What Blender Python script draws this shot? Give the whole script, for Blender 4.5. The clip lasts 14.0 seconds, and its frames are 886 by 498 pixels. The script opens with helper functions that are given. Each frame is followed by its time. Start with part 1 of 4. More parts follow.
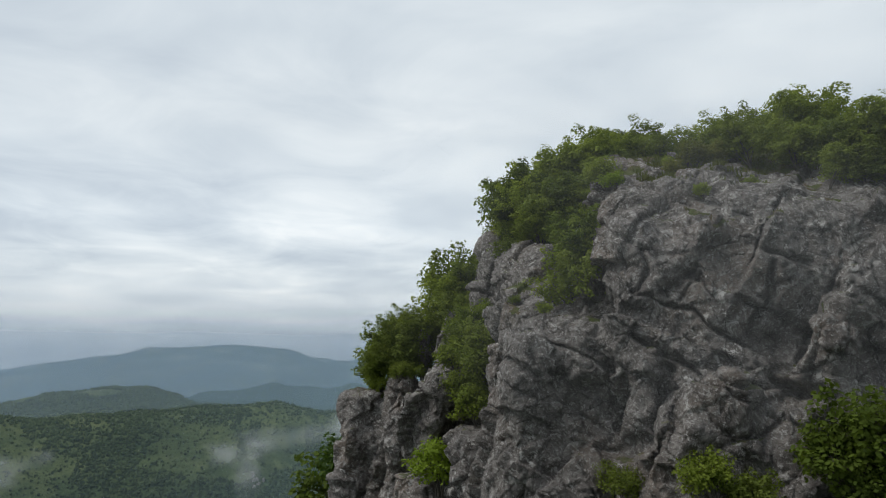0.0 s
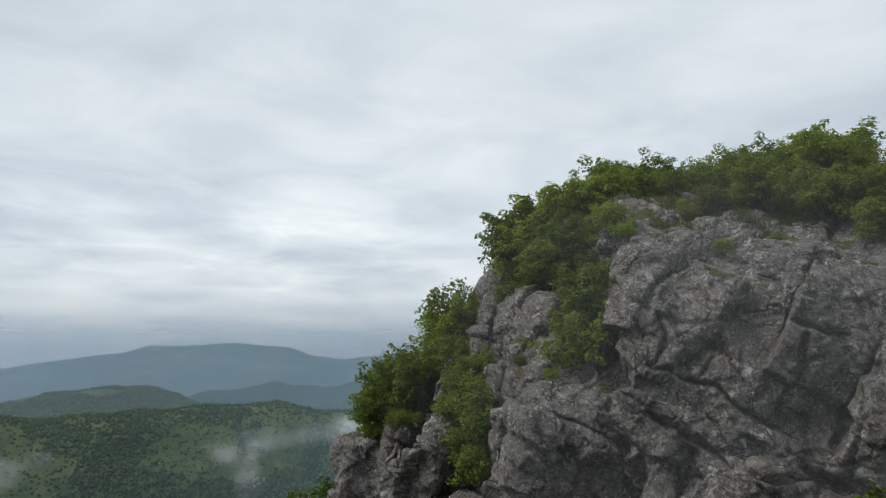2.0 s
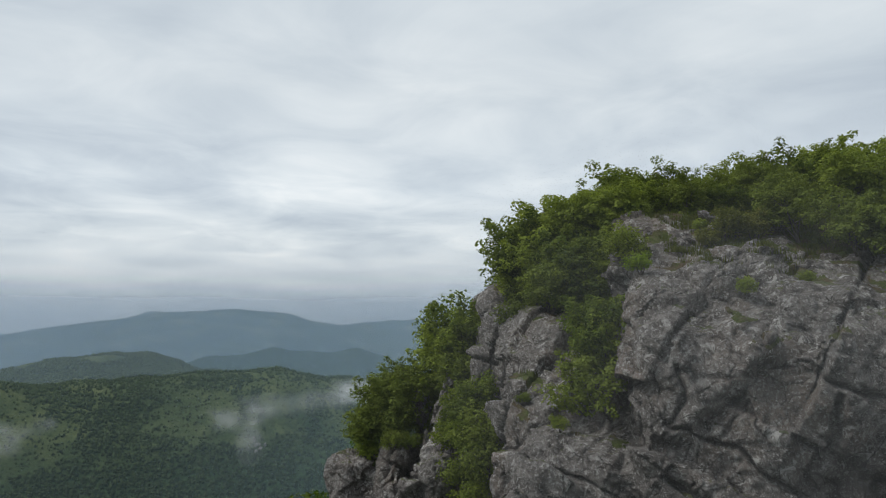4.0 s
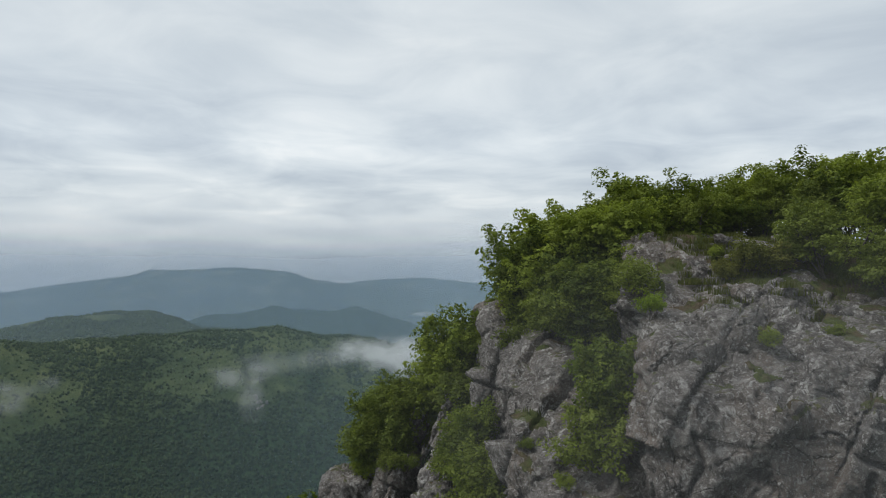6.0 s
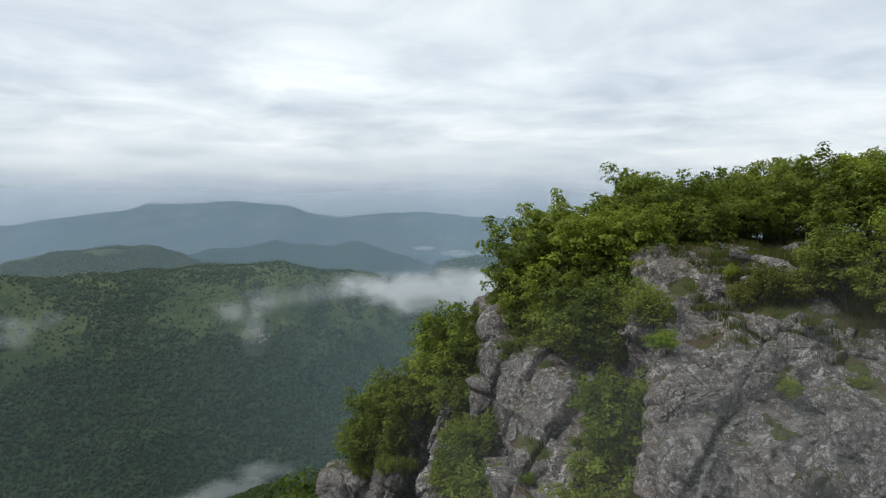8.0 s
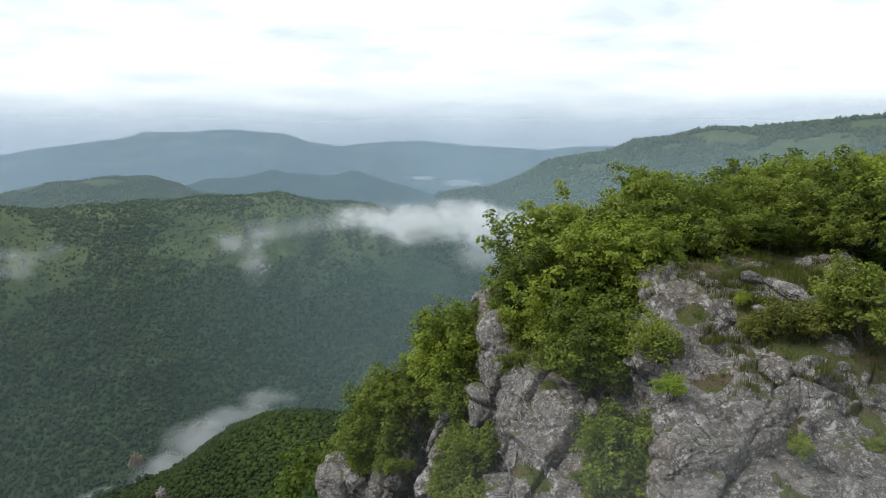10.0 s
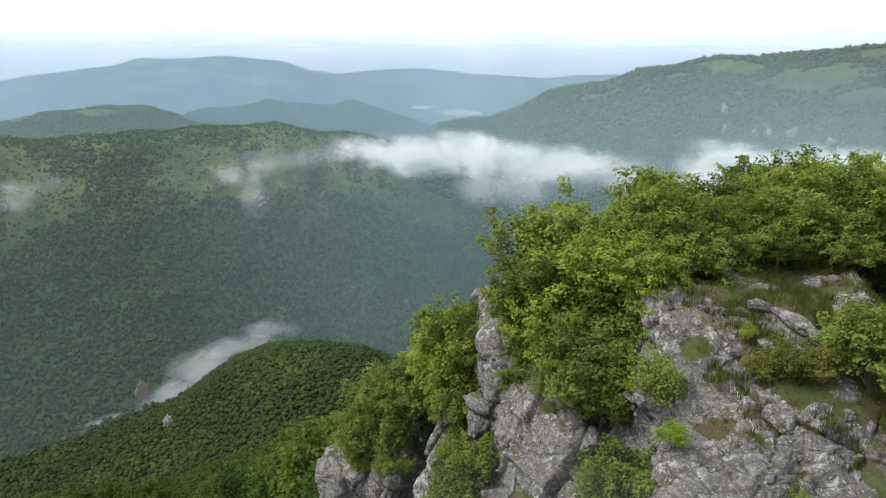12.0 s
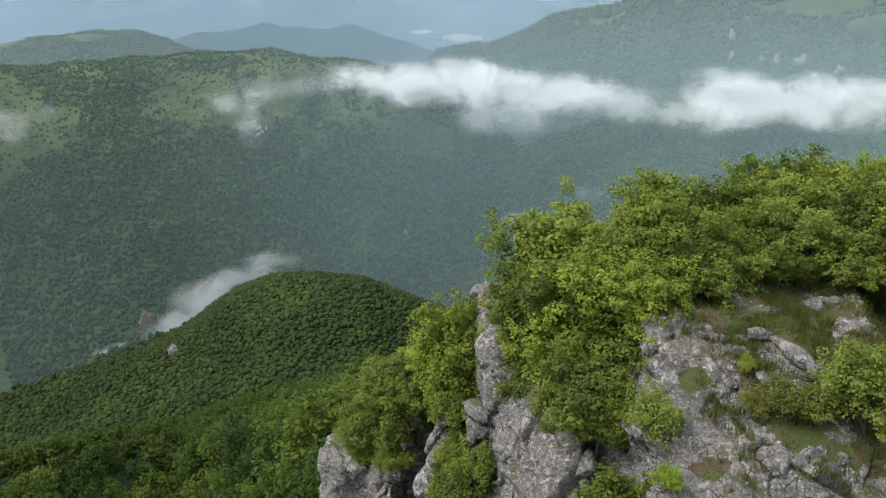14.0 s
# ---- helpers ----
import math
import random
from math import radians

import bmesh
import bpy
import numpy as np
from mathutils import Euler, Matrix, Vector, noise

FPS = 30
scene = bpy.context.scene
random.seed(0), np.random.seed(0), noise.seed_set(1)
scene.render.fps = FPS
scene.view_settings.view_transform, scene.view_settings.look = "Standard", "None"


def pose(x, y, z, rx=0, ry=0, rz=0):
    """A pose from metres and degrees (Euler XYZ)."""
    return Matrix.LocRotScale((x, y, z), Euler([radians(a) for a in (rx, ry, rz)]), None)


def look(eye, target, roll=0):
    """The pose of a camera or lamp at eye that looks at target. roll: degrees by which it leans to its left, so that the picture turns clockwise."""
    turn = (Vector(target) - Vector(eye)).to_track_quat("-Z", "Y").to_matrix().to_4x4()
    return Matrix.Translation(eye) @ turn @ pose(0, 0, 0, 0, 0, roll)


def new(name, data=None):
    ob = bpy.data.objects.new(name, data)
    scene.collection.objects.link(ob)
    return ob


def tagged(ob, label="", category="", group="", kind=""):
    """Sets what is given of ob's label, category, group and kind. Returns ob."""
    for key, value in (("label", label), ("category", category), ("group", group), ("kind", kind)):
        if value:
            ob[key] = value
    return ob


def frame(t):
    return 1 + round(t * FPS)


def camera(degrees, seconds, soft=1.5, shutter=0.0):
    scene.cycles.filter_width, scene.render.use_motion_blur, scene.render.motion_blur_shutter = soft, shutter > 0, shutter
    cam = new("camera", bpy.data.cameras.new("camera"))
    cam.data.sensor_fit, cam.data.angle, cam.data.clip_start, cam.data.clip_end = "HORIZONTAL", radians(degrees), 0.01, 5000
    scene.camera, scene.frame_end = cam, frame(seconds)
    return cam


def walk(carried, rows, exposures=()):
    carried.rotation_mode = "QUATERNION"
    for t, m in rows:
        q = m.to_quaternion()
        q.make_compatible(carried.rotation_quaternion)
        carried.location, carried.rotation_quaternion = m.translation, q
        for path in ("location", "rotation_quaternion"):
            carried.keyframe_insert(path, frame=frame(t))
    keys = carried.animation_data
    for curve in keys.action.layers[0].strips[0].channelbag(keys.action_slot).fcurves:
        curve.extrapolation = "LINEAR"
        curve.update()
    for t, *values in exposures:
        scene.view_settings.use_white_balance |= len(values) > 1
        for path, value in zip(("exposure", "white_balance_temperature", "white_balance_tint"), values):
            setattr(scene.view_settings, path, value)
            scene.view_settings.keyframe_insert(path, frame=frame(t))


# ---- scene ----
cam = camera(65.5, 14.0, soft=1.1)
METRES, EYE, TILT, LEAN, TURN = 48.2, 0.0, 7.5, 0.0, 0.0
ROWS = [
    (0.0, 0.0000, 0.0000, 0.0000, 0.00, 0.00, 0.00),
    (0.5, 0.0006, 0.0201, 0.0210, 0.02, -0.05, 0.02),
    (1.0, 0.0007, 0.0401, 0.0423, 0.01, -0.09, 0.05),
    (1.5, 0.0011, 0.0607, 0.0635, -0.01, -0.11, 0.06),
    (2.0, 0.0025, 0.0808, 0.0857, 0.03, -0.21, 0.10),
    (4.5, 0.0036, 0.1795, 0.1987, -0.05, -3.94, 0.01),
    (5.0, 0.0045, 0.1984, 0.2227, -0.05, -4.72, -0.00),
    (5.5, 0.0054, 0.2184, 0.2475, -0.04, -5.53, -0.02),
    (6.0, 0.0054, 0.2382, 0.2735, -0.05, -6.57, -0.03),
    (6.5, 0.0059, 0.2578, 0.2996, -0.05, -7.79, -0.05),
    (7.0, 0.0065, 0.2769, 0.3261, -0.05, -9.21, -0.07),
    (7.5, 0.0066, 0.2963, 0.3537, -0.04, -10.66, -0.09),
    (8.0, 0.0069, 0.3155, 0.3818, -0.04, -12.12, -0.11),
    (10.5, 0.0077, 0.4104, 0.5208, -0.06, -19.51, -0.23),
    (11.0, 0.0078, 0.4289, 0.5481, -0.05, -20.96, -0.28),
    (11.5, 0.0078, 0.4475, 0.5761, -0.06, -22.43, -0.30),
    (12.0, 0.0076, 0.4657, 0.6036, -0.05, -23.88, -0.35),
    (12.5, 0.0074, 0.4838, 0.6313, -0.04, -25.35, -0.39),
    (13.0, 0.0076, 0.5017, 0.6589, -0.04, -26.84, -0.41),
    (13.5, 0.0073, 0.5188, 0.6872, -0.03, -28.34, -0.43),
    (14.0, 0.0075, 0.5361, 0.7158, -0.03, -29.87, -0.43),
]
EXPOSE = [(0.0, -0.1), (2.0, -0.1), (4.5, -0.2), (6.5, -0.18), (8.0, 0.05), (9.2, 0.34), (10.5, 0.6), (12.0, 0.92), (13.5, 0.98), (14.0, 0.94)]
walk(cam, [(t, pose(0, 0, EYE, TILT, LEAN, TURN) @ pose(METRES * x, METRES * y, METRES * z, 90 + pitch, roll, yaw)) for t, x, y, z, yaw, pitch, roll in ROWS], EXPOSE)

# ---------------------------------------------------------------- world and sun
SUN_HIGH, SUN_TURN = radians(52), radians(-98)
world = bpy.data.worlds.new("overcast_sky")
scene.world = world
world.use_nodes = True


def node(tree, kind, at=None, **values):
    n = tree.nodes.new(kind)
    if at is not None:
        tree.links.new(at, n.inputs["Vector"])
    for key, value in values.items():
        if key == "op":
            n.operation = value
        elif key == "blend":
            n.data_type, n.blend_type = "RGBA", value
        else:
            n.inputs[int(key[1:]) if key[0] == "i" and key[1:].isdigit() else key.replace("_", " ")].default_value = value
    return n


def math_node(tree, op, a, b=None, clamp=False):
    n = tree.nodes.new("ShaderNodeMath")
    n.operation, n.use_clamp = op, clamp
    for k, v in enumerate((a, b)):
        if v is None:
            continue
        if isinstance(v, (int, float)):
            n.inputs[k].default_value = v
        else:
            tree.links.new(v, n.inputs[k])
    return n.outputs[0]


def ramp(tree, fac, stops, mode="LINEAR"):
    n = tree.nodes.new("ShaderNodeValToRGB")
    n.color_ramp.interpolation = mode
    el = n.color_ramp.elements
    while len(el) < len(stops):
        el.new(0.5)
    for e, (p, c) in zip(el, stops):
        e.position = p
        e.color = (c, c, c, 1) if isinstance(c, (int, float)) else (*c, 1)
    tree.links.new(fac, n.inputs[0])
    return n.outputs[0]


def mix(tree, fac, a, b, blend="MIX"):
    n = tree.nodes.new("ShaderNodeMix")
    n.data_type, n.blend_type = "RGBA", blend
    for k, v in ((0, fac), (6, a), (7, b)):
        if isinstance(v, (int, float)):
            n.inputs[k].default_value = v
        elif isinstance(v, tuple):
            n.inputs[k].default_value = (*v, 1)
        else:
            tree.links.new(v, n.inputs[k])
    return n.outputs[2]


def noise_tex(tree, vector, scale, detail=4.0, rough=0.55, distort=0.0):
    n = tree.nodes.new("ShaderNodeTexNoise")
    n.inputs["Scale"].default_value, n.inputs["Detail"].default_value = scale, detail
    n.inputs["Roughness"].default_value, n.inputs["Distortion"].default_value = rough, distort
    tree.links.new(vector, n.inputs["Vector"])
    return n.outputs["Fac"]


def build_world():
    t = world.node_tree
    t.nodes.clear()
    out, back = t.nodes.new("ShaderNodeOutputWorld"), t.nodes.new("ShaderNodeBackground")
    sky = t.nodes.new("ShaderNodeTexSky")
    sky.sky_type, sky.sun_disc = "NISHITA", False
    sky.sun_elevation, sky.sun_rotation = SUN_HIGH, SUN_TURN
    blue = mix(t, 1.0, sky.outputs[0], (0.1, 0.1, 0.1), "MULTIPLY")
    way = t.nodes.new("ShaderNodeTexCoord").outputs["Generated"]
    part = t.nodes.new("ShaderNodeSeparateXYZ")
    t.links.new(way, part.inputs[0])
    height = math_node(t, "MAXIMUM", part.outputs[2], 0.0)
    # the cloud deck: a flat layer seen in perspective
    deep = math_node(t, "ADD", height, 0.12)
    deck = t.nodes.new("ShaderNodeCombineXYZ")
    t.links.new(math_node(t, "DIVIDE", part.outputs[0], deep), deck.inputs[0])
    t.links.new(math_node(t, "DIVIDE", part.outputs[1], deep), deck.inputs[1])
    large = noise_tex(t, deck.outputs[0], 0.58, 4.0, 0.5, 0.6)
    small = noise_tex(t, deck.outputs[0], 1.7, 6.0, 0.55, 0.6)
    wisp = math_node(t, "ADD", math_node(t, "MULTIPLY", large, 0.65), math_node(t, "MULTIPLY", small, 0.35))
    tone = ramp(t, wisp, [(0.36, (0.40, 0.46, 0.53)), (0.47, (0.55, 0.61, 0.66)), (0.56, (0.68, 0.73, 0.76)), (0.66, (0.86, 0.88, 0.88))])
    # brighter band above the horizon, greyer towards the zenith
    band = ramp(t, height, [(0.0, 0.86), (0.05, 0.93), (0.16, 1.07), (0.3, 0.98), (0.55, 0.98), (1.0, 1.1)])
    tone = mix(t, 1.0, tone, band, "MULTIPLY")
    veil = ramp(t, height, [(0.0, 0.65), (0.1, 0.1), (0.3, 0.18), (0.6, 0.55), (1.0, 0.6)])
    tone = mix(t, veil, tone, (0.64, 0.70, 0.74))
    below = ramp(t, math_node(t, "ADD", part.outputs[2], 0.5), [(0.26, 0.16), (0.42, 1.0)])
    tone = mix(t, 1.0, tone, below, "MULTIPLY")
    toward = math_node(t, "ADD", math_node(t, "MULTIPLY", part.outputs[1], 0.5), 0.5)
    tone = mix(t, 1.0, tone, ramp(t, toward, [(0.1, 0.85), (0.75, 1.0)]), "MULTIPLY")
    colour = mix(t, 0.94, blue, tone)
    t.links.new(colour, back.inputs[0])
    back.inputs[1].default_value = 1.25
    t.links.new(back.outputs[0], out.inputs[0])


build_world()
sun = new("sun", bpy.data.lights.new("sun", "SUN"))
sun.data.energy, sun.data.angle, sun.data.color = 2.1, radians(28), (1.0, 0.97, 0.92)
sun.matrix_world = look((40 * math.sin(SUN_TURN), 40 * math.cos(SUN_TURN), 52), (0, 0, 0))

# ---------------------------------------------------------------- materials


def material(name, rough=0.85):
    m = bpy.data.materials.new(name)
    m.use_nodes = True
    t = m.node_tree
    b = t.nodes["Principled BSDF"]
    b.inputs["Roughness"].default_value = rough
    b.inputs["Specular IOR Level"].default_value = 0.25
    return m, t, b


def place_of(t):
    g = t.nodes.new("ShaderNodeNewGeometry")
    return g.outputs["Position"], g


def bump(t, b, height, strength, distance):
    n = t.nodes.new("ShaderNodeBump")
    n.inputs["Strength"].default_value, n.inputs["Distance"].default_value = strength, distance
    t.links.new(height, n.inputs["Height"])
    t.links.new(n.outputs[0], b.inputs["Normal"])


def rock_material(name, grassy):
    m, t, b = material(name, 0.9)
    p, g = place_of(t)
    big = noise_tex(t, p, 0.16, 4, 0.6, 0.5)
    mid = noise_tex(t, p, 0.9, 6, 0.65, 0.4)
    fine = noise_tex(t, p, 5.0, 8, 0.75)
    grain = noise_tex(t, p, 17.0, 4, 0.7)
    grey = ramp(t, mid, [(0.32, (0.074, 0.065, 0.060)), (0.5, (0.138, 0.124, 0.116)), (0.66, (0.225, 0.208, 0.195))])
    warm = mix(t, ramp(t, big, [(0.5, 0.0), (0.72, 0.5)]), grey, (0.25, 0.185, 0.14))
    speck = mix(t, ramp(t, fine, [(0.53, 0.0), (0.60, 0.8)]), warm, (0.42, 0.41, 0.395))
    dark = mix(t, ramp(t, noise_tex(t, p, 2.2, 6, 0.7, 1.0), [(0.34, 0.7), (0.44, 0.0)]), speck, (0.06, 0.057, 0.054))
    dark = mix(t, ramp(t, grain, [(0.36, 0.55), (0.5, 0.0)]), dark, (0.07, 0.066, 0.062))
    dark = mix(t, ramp(t, grain, [(0.56, 0.0), (0.66, 0.5)]), dark, (0.52, 0.50, 0.47))
    # pale lichen in patches, and hairline joints with their inner shade painted dark
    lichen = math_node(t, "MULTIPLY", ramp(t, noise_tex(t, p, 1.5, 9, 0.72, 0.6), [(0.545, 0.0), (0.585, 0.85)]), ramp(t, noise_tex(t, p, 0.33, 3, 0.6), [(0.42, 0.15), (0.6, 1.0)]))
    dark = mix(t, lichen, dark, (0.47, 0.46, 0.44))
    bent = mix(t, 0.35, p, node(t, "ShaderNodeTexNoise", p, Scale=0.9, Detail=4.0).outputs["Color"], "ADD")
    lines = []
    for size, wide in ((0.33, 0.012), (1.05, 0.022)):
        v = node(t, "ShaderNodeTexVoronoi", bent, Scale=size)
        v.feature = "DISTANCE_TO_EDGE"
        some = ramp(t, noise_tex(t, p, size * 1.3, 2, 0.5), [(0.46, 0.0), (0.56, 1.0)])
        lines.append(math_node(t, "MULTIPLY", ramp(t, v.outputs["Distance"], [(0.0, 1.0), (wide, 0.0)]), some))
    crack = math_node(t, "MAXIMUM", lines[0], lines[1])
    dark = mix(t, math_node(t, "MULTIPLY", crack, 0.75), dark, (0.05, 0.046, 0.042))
    # streaks that water left, long in the vertical
    run = t.nodes.new("ShaderNodeMapping")
    run.inputs["Scale"].default_value = (1.6, 1.6, 0.12)
    t.links.new(p, run.inputs[0])
    streak = ramp(t, noise_tex(t, run.outputs[0], 0.8, 4, 0.6), [(0.56, 0.0), (0.7, 0.5)])
    colour = mix(t, streak, dark, (0.12, 0.115, 0.115))
    if grassy:
        part = t.nodes.new("ShaderNodeSeparateXYZ")
        t.links.new(g.outputs["Normal"], part.inputs[0])
        flat = math_node(t, "ADD", part.outputs[2], math_node(t, "MULTIPLY", math_node(t, "SUBTRACT", noise_tex(t, p, 0.5, 5, 0.65), 0.5), 1.1))
        soil = ramp(t, noise_tex(t, p, 1.4, 5, 0.7), [(0.35, (0.055, 0.075, 0.022)), (0.5, (0.085, 0.10, 0.032)), (0.62, (0.12, 0.095, 0.05)), (0.75, (0.10, 0.06, 0.035))])
        colour = mix(t, ramp(t, flat, [(0.95, 0.0), (1.1, 0.8)]), colour, soil)
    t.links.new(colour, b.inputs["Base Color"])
    relief = math_node(t, "ADD", math_node(t, "ADD", math_node(t, "MULTIPLY", mid, 0.8), math_node(t, "MULTIPLY", fine, 0.6)), math_node(t, "MULTIPLY", grain, 0.2))
    bump(t, b, math_node(t, "SUBTRACT", relief, math_node(t, "MULTIPLY", crack, 0.35)), 1.0, 0.36)
    return m


def leaf_material(name, dark, light, dry=None):
    m, t, b = material(name, 0.7)
    b.inputs["Specular IOR Level"].default_value = 0.12
    p, g = place_of(t)
    info = t.nodes.new("ShaderNodeObjectInfo")
    clump = math_node(t, "MULTIPLY", noise_tex(t, p, 0.9, 3, 0.6), 0.85)
    own = math_node(t, "ADD", math_node(t, "MULTIPLY", g.outputs["Random Per Island"], 0.2), math_node(t, "MULTIPLY", info.outputs["Random"], 0.42))
    tone = math_node(t, "ADD", clump, math_node(t, "SUBTRACT", own, 0.2))
    colour = ramp(t, tone, [(0.22, dark), (0.8, light)] if dry is None else [(0.05, dark), (0.8, light), (0.97, dry)])
    t.links.new(colour, b.inputs["Base Color"])
    clear = t.nodes.new("ShaderNodeBsdfTranslucent")
    t.links.new(mix(t, 1.0, colour, (1.2, 1.2, 0.75), "MULTIPLY"), clear.inputs[0])
    both = t.nodes.new("ShaderNodeMixShader")
    both.inputs[0].default_value = 0.42
    t.links.new(b.outputs[0], both.inputs[1])
    t.links.new(clear.outputs[0], both.inputs[2])
    t.links.new(both.outputs[0], t.nodes["Material Output"].inputs[0])
    return m


def bark_material():
    m, t, b = material("bark", 0.9)
    p, g = place_of(t)
    n = noise_tex(t, p, 6.0, 5, 0.7)
    t.links.new(ramp(t, n, [(0.3, (0.035, 0.03, 0.025)), (0.7, (0.13, 0.115, 0.10))]), b.inputs["Base Color"])
    bump(t, b, n, 0.6, 0.03)
    return m


def canopy_material(name, dark, light):
    m, t, b = material(name, 0.9)
    p, g = place_of(t)
    tone = math_node(t, "ADD", math_node(t, "MULTIPLY", g.outputs["Random Per Island"], 0.6), math_node(t, "SUBTRACT", math_node(t, "MULTIPLY", noise_tex(t, p, 0.009, 5, 0.65), 1.3), 0.4))
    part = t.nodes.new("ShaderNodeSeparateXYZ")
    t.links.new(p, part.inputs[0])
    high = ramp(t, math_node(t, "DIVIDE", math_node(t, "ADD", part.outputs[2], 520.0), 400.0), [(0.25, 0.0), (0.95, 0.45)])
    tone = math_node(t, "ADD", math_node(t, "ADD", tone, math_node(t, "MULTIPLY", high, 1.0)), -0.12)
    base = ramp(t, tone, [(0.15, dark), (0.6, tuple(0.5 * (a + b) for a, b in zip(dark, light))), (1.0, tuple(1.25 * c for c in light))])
    fleck = noise_tex(t, p, 0.55, 5, 0.75)
    t.links.new(mix(t, ramp(t, fleck, [(0.35, 0.3), (0.6, 0.0)]), base, tuple(0.5 * c for c in dark)), b.inputs["Base Color"])
    bump(t, b, fleck, 0.8, 1.4)
    return m


def ground_material():
    m, t, b = material("ground_cover", 0.95)
    p, g = place_of(t)
    big = noise_tex(t, p, 0.0035, 6, 0.6, 0.3)
    mid = noise_tex(t, p, 0.02, 6, 0.7)
    fine = noise_tex(t, p, 0.11, 6, 0.8)
    wood = ramp(t, fine, [(0.3, (0.010, 0.020, 0.009)), (0.55, (0.028, 0.052, 0.018)), (0.75, (0.05, 0.085, 0.028))])
    meadow = ramp(t, mid, [(0.3, (0.055, 0.078, 0.025)), (0.55, (0.085, 0.105, 0.034)), (0.75, (0.135, 0.15, 0.052))])
    part_z = t.nodes.new("ShaderNodeSeparateXYZ")
    t.links.new(p, part_z.inputs[0])
    part = t.nodes.new("ShaderNodeSeparateXYZ")
    t.links.new(g.outputs["Normal"], part.inputs[0])
    flat = math_node(t, "ADD", part.outputs[2], math_node(t, "MULTIPLY", math_node(t, "SUBTRACT", mid, 0.5), 0.5))
    open_land = math_node(t, "MULTIPLY", ramp(t, flat, [(0.70, 0.0), (0.85, 1.0)]), ramp(t, big, [(0.28, 0.15), (0.5, 0.85)]))
    bare = math_node(t, "MULTIPLY", ramp(t, noise_tex(t, p, 0.013, 5, 0.6), [(0.66, 0.0), (0.72, 0.6)]), ramp(t, flat, [(0.7, 1.0), (0.8, 0.0)]))
    plan = t.nodes.new("ShaderNodeVectorMath")
    plan.operation = "LENGTH"
    t.links.new(p, plan.inputs[0])
    upland = ramp(t, math_node(t, "MULTIPLY", plan.outputs["Value"], 0.0002), [(0.28, 0.0), (0.325, 1.0), (0.385, 1.0), (0.405, 0.8), (0.46, 0.8), (0.5, 0.08), (0.58, 0.08), (0.66, 1.0)])
    aside = math_node(t, "ADD", math_node(t, "DIVIDE", part_z.outputs[0], math_node(t, "MAXIMUM", part_z.outputs[1], 1.0)), 0.5)
    grazed = math_node(t, "MAXIMUM", ramp(t, aside, [(0.48, 1.0), (0.54, 0.0)]), ramp(t, math_node(t, "MULTIPLY", plan.outputs["Value"], 0.0002), [(0.395, 0.0), (0.41, 1.0)]))
    upland = math_node(t, "MULTIPLY", upland, grazed)
    colour = mix(t, math_node(t, "MULTIPLY", math_node(t, "MULTIPLY", open_land, upland), ramp(t, math_node(t, "DIVIDE", math_node(t, "ADD", part_z.outputs[2], 600.0), 600.0), [(0.42, 0.0), (0.55, 1.0)])), wood, meadow)
    colour = mix(t, bare, colour, (0.16, 0.12, 0.085))
    fields = math_node(t, "MULTIPLY", ramp(t, noise_tex(t, p, 0.0075, 5, 0.65), [(0.52, 0.0), (0.6, 0.5)]), ramp(t, math_node(t, "MULTIPLY", plan.outputs["Value"], 0.0002), [(0.66, 0.0), (0.7, 1.0)]))
    colour = mix(t, fields, colour, (0.30, 0.31, 0.19))
    t.links.new(colour, b.inputs["Base Color"])
    bump(t, b, fine, 1.0, 5.0)
    return m


def mist_material(name, colour, alpha, soft):
    """Thin water mist: mostly clear, the rest scatters the sky's light. soft builds the density from the place."""
    m = bpy.data.materials.new(name)
    m.use_nodes = True
    t = m.node_tree
    t.nodes.clear()
    out = t.nodes.new("ShaderNodeOutputMaterial")
    clear, white, thru, half, both = (t.nodes.new(k) for k in ("ShaderNodeBsdfTransparent", "ShaderNodeBsdfDiffuse", "ShaderNodeBsdfTranslucent", "ShaderNodeMixShader", "ShaderNodeMixShader"))
    white.inputs[0].default_value = thru.inputs[0].default_value = (*colour, 1)
    half.inputs[0].default_value = 0.5
    t.links.new(white.outputs[0], half.inputs[1])
    t.links.new(thru.outputs[0], half.inputs[2])
    t.links.new(clear.outputs[0], both.inputs[1])
    t.links.new(half.outputs[0], both.inputs[2])
    fac = soft(t)
    t.links.new(math_node(t, "MULTIPLY", fac, alpha, True), both.inputs[0])
    t.links.new(both.outputs[0], out.inputs[0])
    return m


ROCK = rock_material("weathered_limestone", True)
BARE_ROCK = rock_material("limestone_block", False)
BARK = bark_material()
LEAF = leaf_material("leaves", (0.058, 0.088, 0.016), (0.245, 0.30, 0.046))
LEAF_YELLOW = leaf_material("leaves_yellowish", (0.075, 0.09, 0.02), (0.20, 0.205, 0.05))
LEAF_DARK = leaf_material("leaves_dark", (0.018, 0.036, 0.008), (0.065, 0.115, 0.018))
LEAF_WOOD = leaf_material("leaves_mid_green", (0.029, 0.049, 0.008), (0.108, 0.15, 0.023))
LEAF_DULL = leaf_material("leaves_dull", (0.053, 0.078, 0.018), (0.20, 0.245, 0.048))
LEAF_BRIGHT = leaf_material("leaves_fresh", (0.08, 0.13, 0.012), (0.22, 0.30, 0.035))
GROUND = ground_material()


